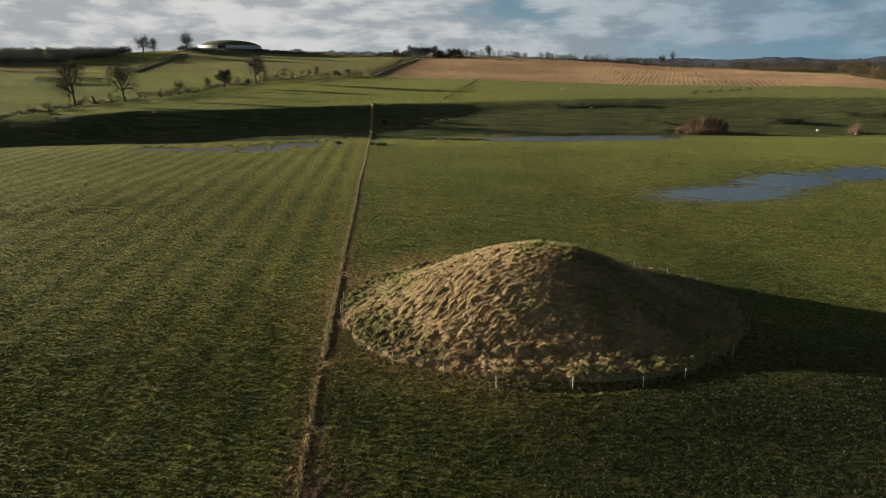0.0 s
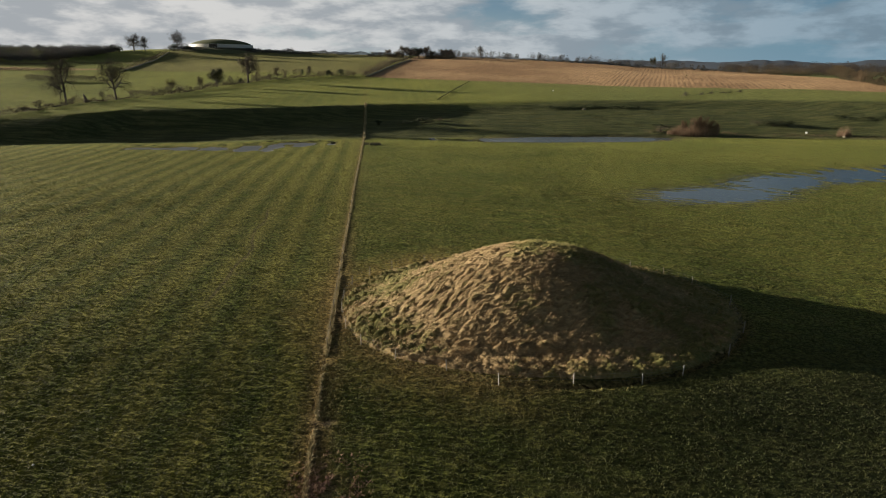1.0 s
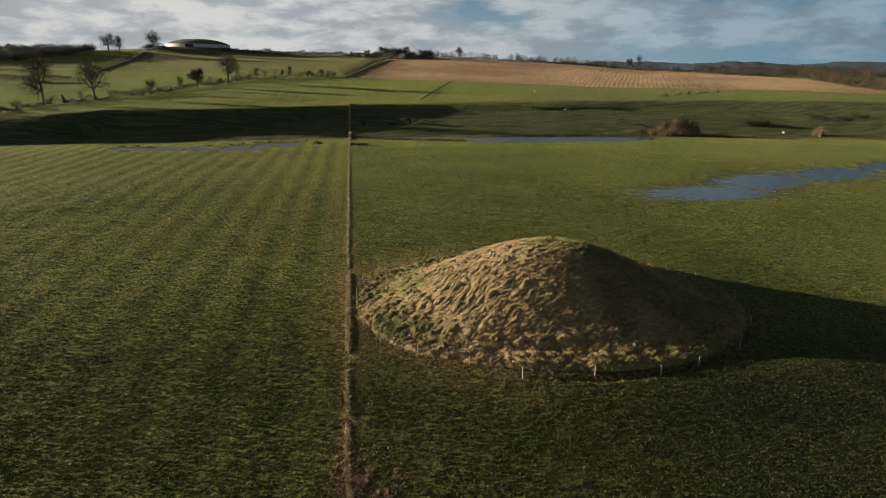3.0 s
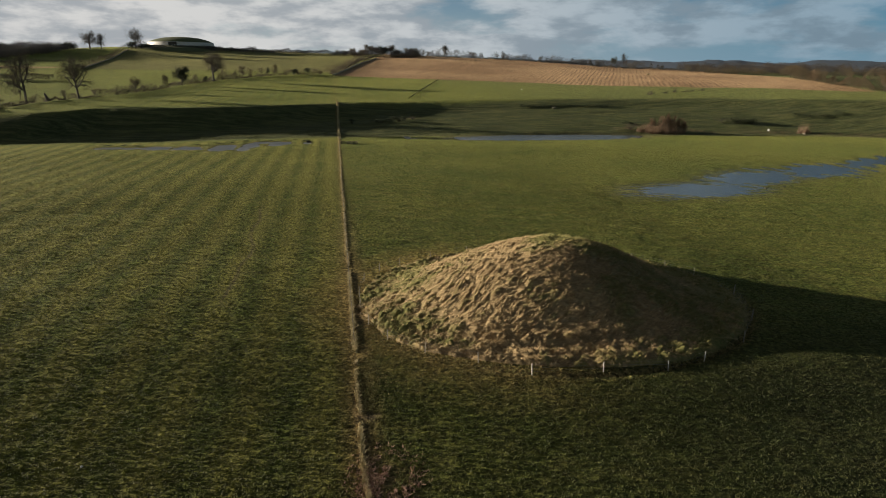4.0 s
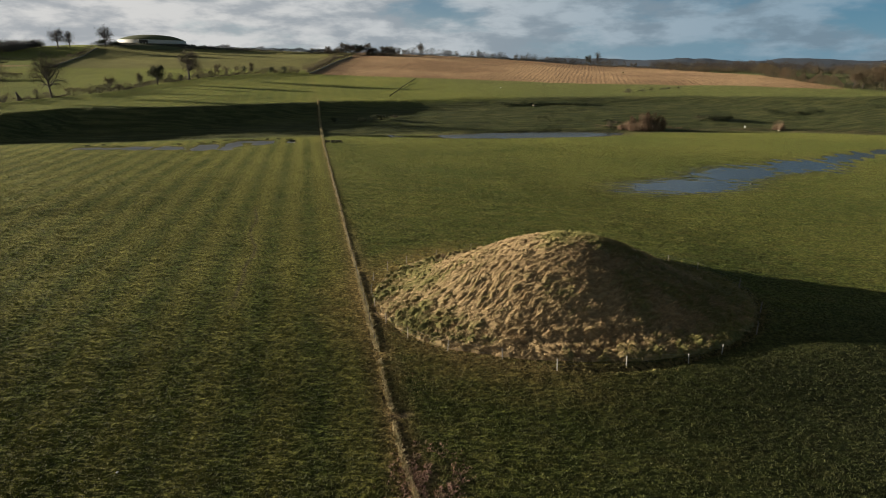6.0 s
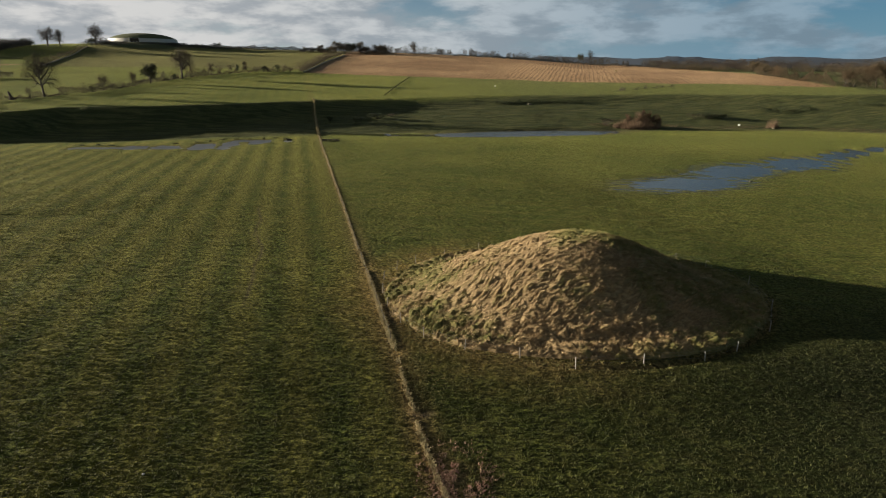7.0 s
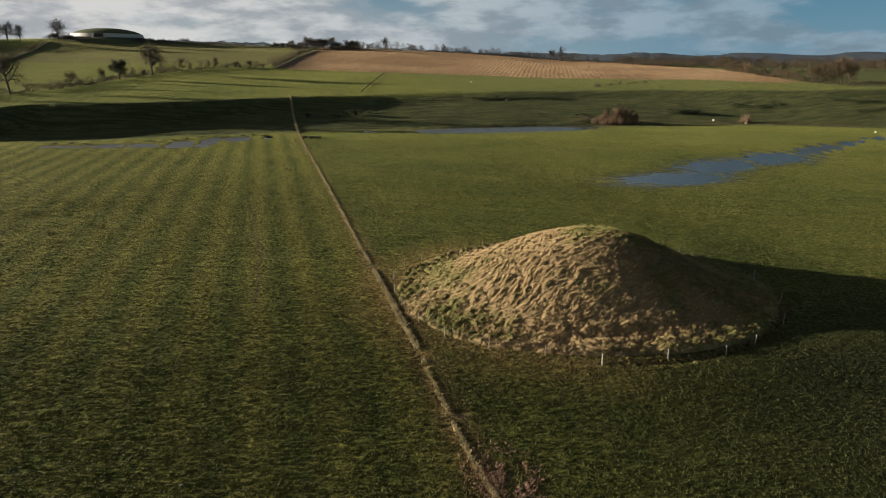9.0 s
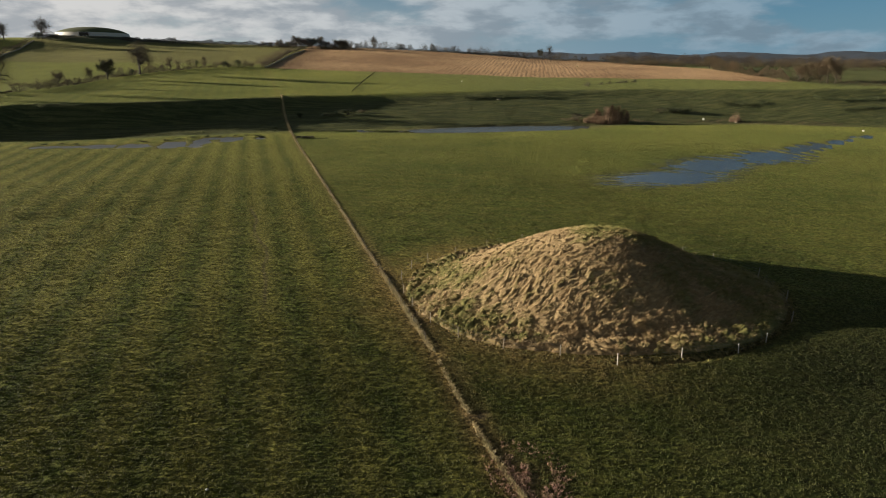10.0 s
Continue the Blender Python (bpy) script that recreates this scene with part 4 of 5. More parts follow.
def tubes(segs, sides):
    out = []
    for a, b, r0, r1, _ in segs:
        d = (b - a).normalized()
        u = d.orthogonal().normalized()
        v = d.cross(u)
        ring = [(math.cos(2 * math.pi * i / sides), math.sin(2 * math.pi * i / sides)) for i in range(sides)]
        A = [a + (u * c + v * s) * r0 for c, s in ring]
        B = [b + (u * c + v * s) * r1 for c, s in ring]
        for i in range(sides):
            j = (i + 1) % sides
            out.append((A[i], A[j], B[j], B[i]))
    return np.array([[tuple(p) for p in f] for f in out])


def tree_meshes(seed, height, spread, levels=5, trunk=0.35, twig_mat=None, leaf_mat=None, leaves=0, leaf_size=0.5, twig=0.035, droop=0.0, fork=0.3, twigs_per_end=5):
    rng = random.Random(seed)
    nrng = np.random.default_rng(seed)
    segs, ends = grow(rng, height, spread, levels, 2, trunk, droop, fork)
    top = max(s[1].z for s in segs)
    k = height / top
    segs = [(a * k, b * k, r0, r1, lv) for a, b, r0, r1, lv in segs]
    ends = [(p * k, d, lv) for p, d, lv in ends]
    wood = tubes([s for s in segs if s[4] <= 2], 5)
    trunk_me = raw_mesh("trunk", wood, 4, BARK)
    fine = []
    for a, b, r0, r1, lv in segs:
        if lv > 2:
            d = (b - a)
            u = d.orthogonal().normalized() * max(r0, twig)
            w = d.cross(u).normalized() * max(r0, twig)
            fine += [(a - u, a + u, b), (a - w, a + w, b)]
    for p, d, lv in ends:
        if lv >= levels - 2:
            for _ in range(twigs_per_end):
                o = (d + Vector((rng.gauss(0, 0.6), rng.gauss(0, 0.6), rng.gauss(0, 0.45)))).normalized() * rng.uniform(0.4, 1.1) * height / 20
                u = o.orthogonal().normalized() * twig
                fine.append((p - u, p + u, p + o))
    tri = np.array([[tuple(q) for q in f] for f in fine])
    crown_me = raw_mesh("crown", tri, 3, twig_mat or TWIG)
    leaf_me = None
    if leaves:
        pts = np.array([tuple(p) for p, d, lv in ends if lv >= 1] + [tuple((a + b) / 2) for a, b, r0, r1, lv in segs if lv <= 3])
        c = pts[nrng.integers(0, len(pts), leaves)] + nrng.normal(0, height * 0.035, (leaves, 3))
        leaf_me = raw_mesh("foliage", flakes(nrng, c, np.full(leaves, leaf_size)), 3, leaf_mat)
    return trunk_me, crown_me, leaf_me


def plant(meshes, label, category, x, y, scale=(1, 1, 1), turn=0.0, group="", name="tree", sink=0.15):
    tree = new(name)
    tagged(tree, label, category, group)
    tree.matrix_basis = pose(x, y, float(flat(x, y)) - sink, 0, 0, turn) @ Matrix.Diagonal((*scale, 1))
    for part_name, me in zip(("trunk", "crown", "foliage"), meshes):
        if me:
            ob = new(part_name, me)
            ob.parent = tree
    return tree


BARE = [tree_meshes(s, 20, sp, 5, tr, twig=0.022, twigs_per_end=1, droop=dr, fork=0.16) for s, sp, tr, dr in ((3, 0.95, 0.72, 0.9), (8, 0.8, 0.6, 0.4), (15, 1.0, 0.75, 0.7))]
SLENDER = tree_meshes(22, 20, 0.55, 4, 0.42, twig=0.04, twigs_per_end=6)
SMALL = [tree_meshes(s, 8, 1.1, 4, 0.2, TWIG_PALE, twig=0.03, fork=0.1, twigs_per_end=8) for s in (31, 36)]
PALE_SMALL = tree_meshes(41, 8, 0.9, 4, 0.18, TWIG_PALE, twig=0.03, fork=0.15, twigs_per_end=8)
WILLOW = tree_meshes(46, 8, 0.5, 4, 0.14, REED, twig=0.045, fork=0.0, twigs_per_end=9)
IVIED = tree_meshes(52, 12, 0.6, 4, 0.4, TWIG, IVY, 4200, 0.36)
DARK_TREE = tree_meshes(57, 18, 0.5, 4, 0.4, TWIG, IVY, 3000, 0.4)
LEAFY_BROWN = [tree_meshes(s, 14, 0.95, 4, 0.35, TWIG_PALE, SCRUB, 5200, 0.30, fork=0.02) for s in (61, 66)]


def bush_meshes(seed, mat, count, size, lumpy=0.5, stems=14):
    """A shrub: stems from the ground and a ragged cloud of sprays, one metre high and wide."""
    rng = np.random.default_rng(seed)
    k = 7
    lobes = np.stack([rng.normal(0, 0.28, k), rng.normal(0, 0.28, k), rng.uniform(0.3, 0.72, k)], 1)
    pick = rng.integers(0, k, count)
    d = rng.normal(size=(count, 3))
    d /= np.linalg.norm(d, axis=1, keepdims=True)
    c = lobes[pick] + d * (0.26 * rng.uniform(0.3, 1.0, count) ** 0.5)[:, None] * (1 + lumpy * rng.normal(0, 0.3, k)[pick])[:, None]
    c[:, 2] = np.abs(c[:, 2])
    foliage = raw_mesh("foliage", flakes(rng, c, np.full(count, size)), 3, mat)
    sx, sy = rng.normal(0, 0.06, stems), rng.normal(0, 0.06, stems)
    tips = lobes[rng.integers(0, k, stems)] + rng.normal(0, 0.12, (stems, 3))
    base = np.stack([sx, sy, np.full(stems, -0.05)], 1)
    off = np.array([0.014, 0.008, 0])
    tri = np.concatenate([np.stack([base - off, base + off, tips], 1), np.stack([base - off[[1, 0, 2]] * [1, -1, 1], base + off[[1, 0, 2]] * [1, -1, 1], tips], 1)])
    return raw_mesh("stems", tri, 3, BARK), foliage


BUSH_BROWN = [bush_meshes(s, TWIG, 520, 0.05) for s in (1, 2, 3)]
BUSH_PALE = [bush_meshes(s, TWIG_PALE, 520, 0.05) for s in (4, 5)]
BUSH_DARK = [bush_meshes(s, IVY, 900, 0.055) for s in (6, 7)]


def bush(kinds, label, x, y, width, height, k=0, group="", name="bush", sink=0.1):
    thing = tagged(new(name), label, "bush", group)
    thing.matrix_basis = pose(x, y, float(flat(x, y)) - sink, 0, 0, 137.5 * k) @ Matrix.Diagonal((width, width, height, 1))
    stems, foliage = kinds[k % len(kinds)]
    for n, me in (("stems", stems), ("foliage", foliage)):
        ob = new(n, me)
        ob.parent = thing
    return thing


def along(points, step):
    out = []
    for (x0, y0), (x1, y1) in zip(points, points[1:]):
        n = max(1, int(math.hypot(x1 - x0, y1 - y0) / step))
        out += [(x0 + (x1 - x0) * i / n, y0 + (y1 - y0) * i / n) for i in range(n)]
    return out


def hedge(label, points, height, width, mat, seed, size=0.35, per_m=14, ragged=0.35, name="hedge", category="hedge"):
    """A hedge or a strip of scrub along a line: one cloud of sprays with an uneven top, and stems."""
    rng = np.random.default_rng(seed)
    p = np.array(points, float)
    seg = np.hypot(*np.diff(p, axis=0).T)
    total = seg.sum()
    size, per_m = 0.46 * size, 3.0 * per_m
    n = int(total * per_m)
    s = rng.uniform(0, total, n)
    cum = np.r_[0, np.cumsum(seg)]
    x, y = np.interp(s, cum, p[:, 0]), np.interp(s, cum, p[:, 1])
    top = height * (1 + ragged * 1.6 * ripple(s, 0 * s + seed, max(3.0, height * 1.6), seed % 50 + 1))
    top = np.clip(top, 0.25 * height, 2.2 * height)
    u, w = rng.uniform(0, 1, n) ** 0.6, rng.normal(0, 0.32, n)
    x, y = x + w * width * rng.uniform(0.5, 1, n), y + w * width
    z = flat(x, y) + u * top * np.sqrt(np.clip(1 - w * w, 0.15, 1))
    tri = flakes(rng, np.stack([x, y, z], 1), np.full(n, size))
    return tagged(new(name, raw_mesh(name, tri, 3, mat)), label, category, kind="stuff")


def wood(label, xs, ys, height, mat, seed, flakes_each=380, size=0.44, name="woodland", spread=0.40):
    """A far wood: one mesh of many ragged crowns on short trunks."""
    rng = np.random.default_rng(seed)
    out = []
    for x, y in zip(xs, ys):
        h = height * rng.uniform(0.65, 1.2)
        c = rng.normal(0, 1, (flakes_each, 3))
        c = c / np.linalg.norm(c, axis=1, keepdims=True) * rng.uniform(0.2, 1, (flakes_each, 1)) ** 0.5 * [1.5 * spread * h, 1.5 * spread * h, 0.46 * h] + [0, 0, 0.48 * h]
        base = np.array([x, y, float(flat(x, y))])
        out.append(flakes(rng, c + base, np.full(flakes_each, size)))
        a = rng.normal(0, 1, (3, 3)) * [0.1 * h, 0.1 * h, 0.05 * h] + [0, 0, 0.6 * h] + base
        b = base + rng.normal(0, 0.25, (3, 3)) * [1, 1, 0.2]
        out.append(np.stack([b - [0.12, 0, 0.4], b + [0.12, 0, -0.4], a], 1))
    return tagged(new(name, raw_mesh(name, np.concatenate(out), 3, mat)), label, "wood", kind="stuff")


# ---- the hedgerow on the terrace ----
OLD = "tall bare winter tree with spreading twigs, in the hedgerow"
plant(BARE[0], OLD, "tree", -136.7, 345.9, (0.85, 0.85, 1.28), 20, "hedgerow trees")
plant(BARE[1], OLD, "tree", -120.5, 368.6, (1.0, 1.0, 1.2), 140, "hedgerow trees")
plant(BARE[2], OLD, "tree", -68.0, 483.1, (1.1, 1.1, 1.15), 75, "hedgerow trees")
plant(SMALL[0], "small bare thorn tree in the hedgerow", "tree", -99.4, 397.5, (1.15, 1.15, 1.2), 10, "hedgerow trees")
plant(SMALL[1], "small dark leaning thorn tree in the hedgerow", "tree", -89.5, 426.5, (0.8, 0.8, 1.15), 200, "hedgerow trees")
plant(IVIED, "dense dark ivy-clad tree in the hedgerow", "tree", -82.1, 442.3, (1.0, 1.0, 1.02), 0, "hedgerow trees")
plant(PALE_SMALL, "pale bare thorn tree in the hedgerow", "tree", -51.0, 519.9, (1.1, 1.1, 1.2), 60, "hedgerow trees")
plant(PALE_SMALL, "pale bare thorn tree in the hedgerow", "tree", -28.6, 543.7, (0.85, 0.85, 1.15), 190, "hedgerow trees")
for k, (x, y, w, h, kind) in enumerate((
        (-143.0, 315.0, 5.0, 4.2, 0), (-141.5, 327.0, 6.5, 5.6, 0), (-125.0, 362.0, 4.5, 6.0, 0), (-113.4, 377.8, 6.5, 5.4, 1), (-107.0, 386.0, 6.0, 4.6, 0), (-103.4, 391.0, 6.5, 5.4, 0),
        (-96.5, 404.0, 5.0, 5.4, 0), (-93.9, 411.2, 5.0, 5.0, 1), (-76.6, 466.0, 7.0, 7.6, 0), (-72.5, 475.0, 4.0, 4.6, 2), (-63.5, 494.0, 6.0, 7.6, 1), (-59.7, 503.4, 5.5, 7.0, 1),
        (-55.5, 511.0, 6.0, 8.0, 0), (-46.0, 526.0, 5.0, 8.0, 1), (-38.9, 531.5, 5.5, 8.2, 0), (-33.5, 538.0, 3.0, 7.2, 2), (-20.0, 550.0, 6.5, 5.2, 0), (-14.0, 554.0, 6.5, 5.6, 2),
        (-10.6, 556.4, 6.0, 5.4, 0), (-3.0, 560.0, 6.5, 6.4, 2), (2.0, 562.0, 6.0, 6.6, 0), (7.2, 563.4, 6.0, 5.8, 0), (-135.5, 349.5, 4.0, 4.4, 0))):
    kinds, what = ((BUSH_BROWN, "leafless brown"), (BUSH_PALE, "pale twiggy"), (BUSH_DARK, "dark evergreen"))[kind]
    bush(kinds, f"{what} hedgerow shrub on the terrace edge", x, y, w, h, k, "hedgerow shrubs")
hedge("gappy low thorn hedge along the edge of the terrace", [(-149, 296), (-143, 312), (-136, 346), (-120, 369), (-103, 391), (-89, 427), (-77, 466), (-60, 503), (-38, 532), (-10, 557), (8, 564)], 2.2, 2.2, TWIG, 5, 0.55, 34, 0.8)


def stump():
    bm = bmesh.new()
    rng = random.Random(4)
    rings = []
    for z, r, off in ((-0.2, 1.5, 0.0), (0.6, 1.05, 0.0), (1.8, 0.8, -0.25), (3.1, 0.62, -0.7), (4.0, 0.25, -1.0)):
        rings.append([bm.verts.new((off + r * rng.uniform(0.8, 1.15) * math.cos(a * math.pi / 4), r * rng.uniform(0.8, 1.15) * math.sin(a * math.pi / 4), z + rng.uniform(-0.1, 0.1))) for a in range(8)])
    for a, b in zip(rings, rings[1:]):
        for i in range(8):
            bm.faces.new((a[i], a[(i + 1) % 8], b[(i + 1) % 8], b[i]))
    bm.faces.new(rings[-1])
    me = bpy.data.meshes.new("tree_stump")
    bm.to_mesh(me)
    bm.free()
    me.materials.append(BARK)
    ob = tagged(new("tree_stump", me), "dark broken tree stump standing in the hedgerow", "stump")
    ob.matrix_basis = pose(-131.3, 356.8, float(flat(-131.3, 356.8)), 0, 0, 30)


stump()

# ---- fields behind ----
hedge("thick clipped dark hedge across the far field", [(-211, 477), (-191, 482), (-171, 487)], 4.4, 3.2, TWIG, 9, 0.6, 60, 0.12)
hedge("straggling thorn hedge climbing the hill", [(-186, 592), (-192, 679), (-191, 764)], 3.6, 3.0, TWIG_PALE, 12, 0.7, 12, 0.6)
hedge("low hedge between far fields", [(-300, 640), (-240, 660), (-190, 664)], 1.6, 2.0, TWIG_PALE, 13, 0.5, 12, 0.4)
hedge("dark hedge on the skyline of the hill", [(-195, 790), (-150, 800), (-48, 812), (12, 820), (60, 812)], 4.6, 3.0, HAZY_WOOD, 14, 1.1, 34, 0.30)
hedge("scrubby hedge bank beside the stubble field", [(16, 562), (40, 660), (58, 735), (74, 770)], 2.6, 5.0, TWIG, 15, 0.6, 26, 0.6)
hedge("pale scrub on the bank beside the stubble field", [(12, 580), (30, 640), (48, 715), (62, 762)], 4.5, 9.0, TWIG_PALE, 16, 0.6, 16, 0.6)
hedge("dark ditch with rushes across the terrace field", [(54, 384), (73, 443), (100, 523)], 0.7, 1.0, IVY, 17, 0.35, 10, 0.3)


def field_wall(label, points, height, width, seed):
    """A low dry-stone wall or bank along a line, its top uneven."""
    rng = random.Random(seed)
    bm = bmesh.new()
    rows = []
    line = along(points, 6.0) + [points[-1]]
    for k, (x, y) in enumerate(line):
        x0, y0 = line[max(k - 1, 0)]
        x1, y1 = line[min(k + 1, len(line) - 1)]
        d = Vector((x1 - x0, y1 - y0, 0)).normalized()
        side = Vector((-d.y, d.x, 0))
        z, h = float(flat(x, y)), height * rng.uniform(0.8, 1.15)
        rows.append([bm.verts.new(Vector((x, y, z)) + side * (s * width / 2) + Vector((0, 0, u * h))) for s, u in ((-1.2, -0.3), (-1.0, 0.75), (-0.7, 1.0), (0.7, 1.0), (1.0, 0.75), (1.2, -0.3))])
    for a, b in zip(rows, rows[1:]):
        for i in range(5):
            bm.faces.new((a[i], a[i + 1], b[i + 1], b[i]))
    me = bpy.data.meshes.new("field_wall")
    bm.to_mesh(me)
    bm.free()
    me.materials.append(WALL_STONE)
    return tagged(new("field_wall", me), label, "wall")


field_wall("pale dry-stone field wall climbing the hill", [(-184, 590), (-189, 679), (-188, 764)], 0.9, 0.8, 1)
field_wall("pale bank along the edge of the stubble", [(18, 560), (45, 663), (77, 765)], 0.9, 1.0, 2)


def scatter_wood(label, outline, depth, n, height, mat, seed, **more):
    rng = np.random.default_rng(seed)
    p = np.array(outline, float)
    cum = np.r_[0, np.cumsum(np.hypot(*np.diff(p, axis=0).T))]
    s = rng.uniform(0, cum[-1], n)
    x, y = np.interp(s, cum, p[:, 0]), np.interp(s, cum, p[:, 1]) + rng.uniform(0, depth, n)
    return wood(label, x, y, height, mat, seed, **more)


scatter_wood("dark leafless wood on the hillside", [(-400, 625), (-325, 645), (-285, 668), (-262, 712), (-245, 745)], 45, 230, 8.5, HAZY_WOOD, 31)
scatter_wood("dark leafless wood on the hillside", [(-440, 680), (-350, 700), (-310, 730), (-280, 770)], 40, 130, 9, HAZY_WOOD, 32)
scatter_wood("dark leafless wood along the skyline", [(-540, 660), (-440, 720), (-360, 760), (-300, 790), (-258, 800)], 30, 140, 7.5, HAZY_WOOD, 33)
plant(BARE[2], "old bare spreading oak on the skyline", "tree", -224.0, 763.5, (1.15, 1.15, 1.05), 10, "skyline trees")
plant(BARE[0], "old bare spreading oak on the skyline", "tree", -214.0, 768.0, (0.8, 0.8, 0.85), 100, "skyline trees")
plant(BARE[1], "tall bare round-headed tree beside the great mound", "tree", -186.0, 794.0, (1.25, 1.25, 1.22), 40, "skyline trees")
for k, (x, y, w, h) in enumerate(((-182, 797, 14, 9), (-190, 792, 13, 8), (-240, 765, 8, 7), (-246, 764, 6, 8), (-172, 800, 8, 6))):
    bush(BUSH_DARK, "dark evergreen shrub on the skyline", x, y, w, h, k, "skyline shrubs")
for k, (x, y, w, h) in enumerate(((-110, 806, 9, 6), (-62, 812, 8, 8), (-85, 810, 6, 5), (-40, 815, 5, 5), (0, 820, 6, 5), (-22, 818, 4, 5))):
    bush(BUSH_BROWN, "leafless shrub in the skyline hedge", x, y, w, h, k, "skyline shrubs")

# the clump at the corner of the stubble
for k, (x, y, s, kind) in enumerate(((72, 800, 1.1, 0), (80, 796, 1.0, 1), (90, 800, 1.15, 2), (99, 796, 1.1, 0), (106, 792, 0.75, 1), (117, 785, 0.9, 0), (124, 782, 0.95, 1), (64, 806, 0.7, 2), (54, 812, 0.75, 0), (44, 815, 0.5, 1), (36, 818, 0.55, 0))):
    plant((LEAFY_BROWN[0], LEAFY_BROWN[1], IVIED)[kind], "round-headed tree in the clump on the hill", "tree", x, y, (1.35 * s, 1.35 * s, s * 1.0), 67 * k, "hill clump trees", sink=1.6)
hedge("dark thicket under the hill clump", [(48, 806), (80, 790), (130, 775)], 5, 6, SCRUB, 44, 0.7, 60, 0.5)

# skyline behind the stubble
hedge("dark leafless hedge on the far skyline", [(100, 800), (150, 806), (250, 800), (340, 775), (430, 735), (500, 690)], 2.4, 5.0, HAZY_WOOD, 50, 1.0, 22, 0.5)
scatter_wood("leafless trees and hedge on the far skyline", [(120, 830), (200, 850), (320, 850), (450, 830), (560, 790)], 60, 64, 9.5, HAZY_WOOD, 51, spread=0.26, flakes_each=230, size=0.6)
scatter_wood("leafless trees and hedge on the far skyline", [(150, 870), (300, 890), (480, 870), (640, 780)], 70, 50, 12, DARK_WOOD, 52, flakes_each=240, size=0.62)
plant(BARE[1], "bare tree standing on the far skyline", "tree", 176, 850, (0.8, 0.8, 0.85), 0, "skyline trees")
plant(SLENDER, "bare tree standing on the far skyline", "tree", 420, 830, (0.8, 0.8, 0.95), 0, "skyline trees")
plant(DARK_TREE, "dark tree standing on the far skyline", "tree", 408, 832, (0.8, 0.8, 0.75), 90, "skyline trees")
scatter_wood("brown wood beyond the stubble", [(440, 660), (500, 610), (550, 530), (600, 430), (640, 330)], 60, 130, 8.5, SCRUB, 53, flakes_each=260, size=0.5)
scatter_wood("dark leafless wood beyond the stubble", [(470, 730), (540, 670), (600, 560), (650, 440), (690, 330)], 80, 200, 10.5, DARK_WOOD, 55, flakes_each=220, size=0.62)
scatter_wood("dark wood in the valley beyond", [(560, 800), (660, 680), (740, 540), (790, 400)], 110, 200, 13, DARK_WOOD, 54, flakes_each=200, size=0.75)

# hedge and trees at the east end of the terrace
hedge("tall brown overgrown hedge along the stubble", [(404, 489), (382, 440), (366, 396), (357, 360)], 5.0, 7.0, SCRUB, 61, 1.0, 50, 0.6)
for k, (x, y, s) in enumerate(((398, 476, 0.75), (390, 462, 0.7), (385, 448, 0.55), (378, 432, 0.5), (371, 410, 0.42), (410, 500, 0.8), (420, 512, 0.8))):
    plant(LEAFY_BROWN[k % 2], "bushy tree with brown winter foliage in the hedge", "tree", x, y, (1.25 * s, 1.25 * s, s), 50 * k, "east hedge trees")
for k, (x, y, w, s) in enumerate(((358, 352, 1.1, 0.85), (362, 349, 1.2, 0.92), (366, 342, 1.1, 1.05), (368, 338, 1.4, 1.25), (370, 334, 1.0, 1.05))):
    plant(LEAFY_BROWN[(k + 1) % 2], "tall ivy-brown tree at the field corner", "tree", x, y, (0.85 * w, 0.85 * w, s), 80 * k, "east hedge trees")
hedge("low thorn hedge along the terrace", [(354, 357), (362, 350), (367, 335), (372, 323), (390, 300), (420, 270)], 2.6, 2.6, SCRUB, 63, 0.5, 28, 0.5)
hedge("hedge across the far field", [(386, 420), (440, 420), (520, 400)], 2.5, 3.0, SCRUB, 64, 0.6, 18, 0.5)

# ---- at the foot of the scarp ----
def reeds(label, x, y, radius, height, n, seed):
    rng = np.random.default_rng(seed)
    a, r = rng.uniform(0, 2 * np.pi, n), radius * np.sqrt(rng.uniform(0, 1, n))
    px, py = x + 1.5 * r * np.cos(a), y + 0.7 * r * np.sin(a)
    tri = tufts(rng, px, py, flat(px, py), height * (1.1 - 0.5 * (r / radius) ** 2) * rng.uniform(0.7, 1.1, n), np.full(n, 0.12), 4, 0.34)
    return tagged(new("reeds", raw_mesh("reeds", tri, 3, REED)), label, "reeds", kind="stuff")


reeds("clump of tall russet winter reeds at the water's edge", 165, 284, 6.8, 5.6, 420, 71)
reeds("clump of tall russet winter reeds at the water's edge", 157, 287, 4.0, 4.0, 200, 72)
for k, (x, y, w, h) in enumerate(((158, 287, 0.75, 0.85), (162, 284, 0.70, 1.05), (165.5, 284, 0.65, 1.18), (168.5, 283, 0.70, 1.12), (171.5, 283, 0.70, 0.95), (174, 284, 0.60, 0.75))):
    plant(WILLOW, "russet leafless willow bush in the reeds by the water", "bush", x, y, (w, w, h), 61 * k, "willows in the reeds", name="willow_bush")
reeds("sparse pale reeds at the foot of the scarp", 233, 273, 2.5, 5.5, 60, 73)
hedge("trampled pale reed litter along the flood line", [(142, 294), (160, 288), (185, 284)], 0.7, 5.0, REED, 74, 0.35, 16, 0.6, "reed_litter", "reeds")
hedge("trampled pale reed litter along the flood line", [(180, 284), (204, 279), (226, 275), (250, 263), (280, 245)], 0.45, 6.0, REED, 75, 0.30, 12, 0.7, "reed_litter", "reeds")
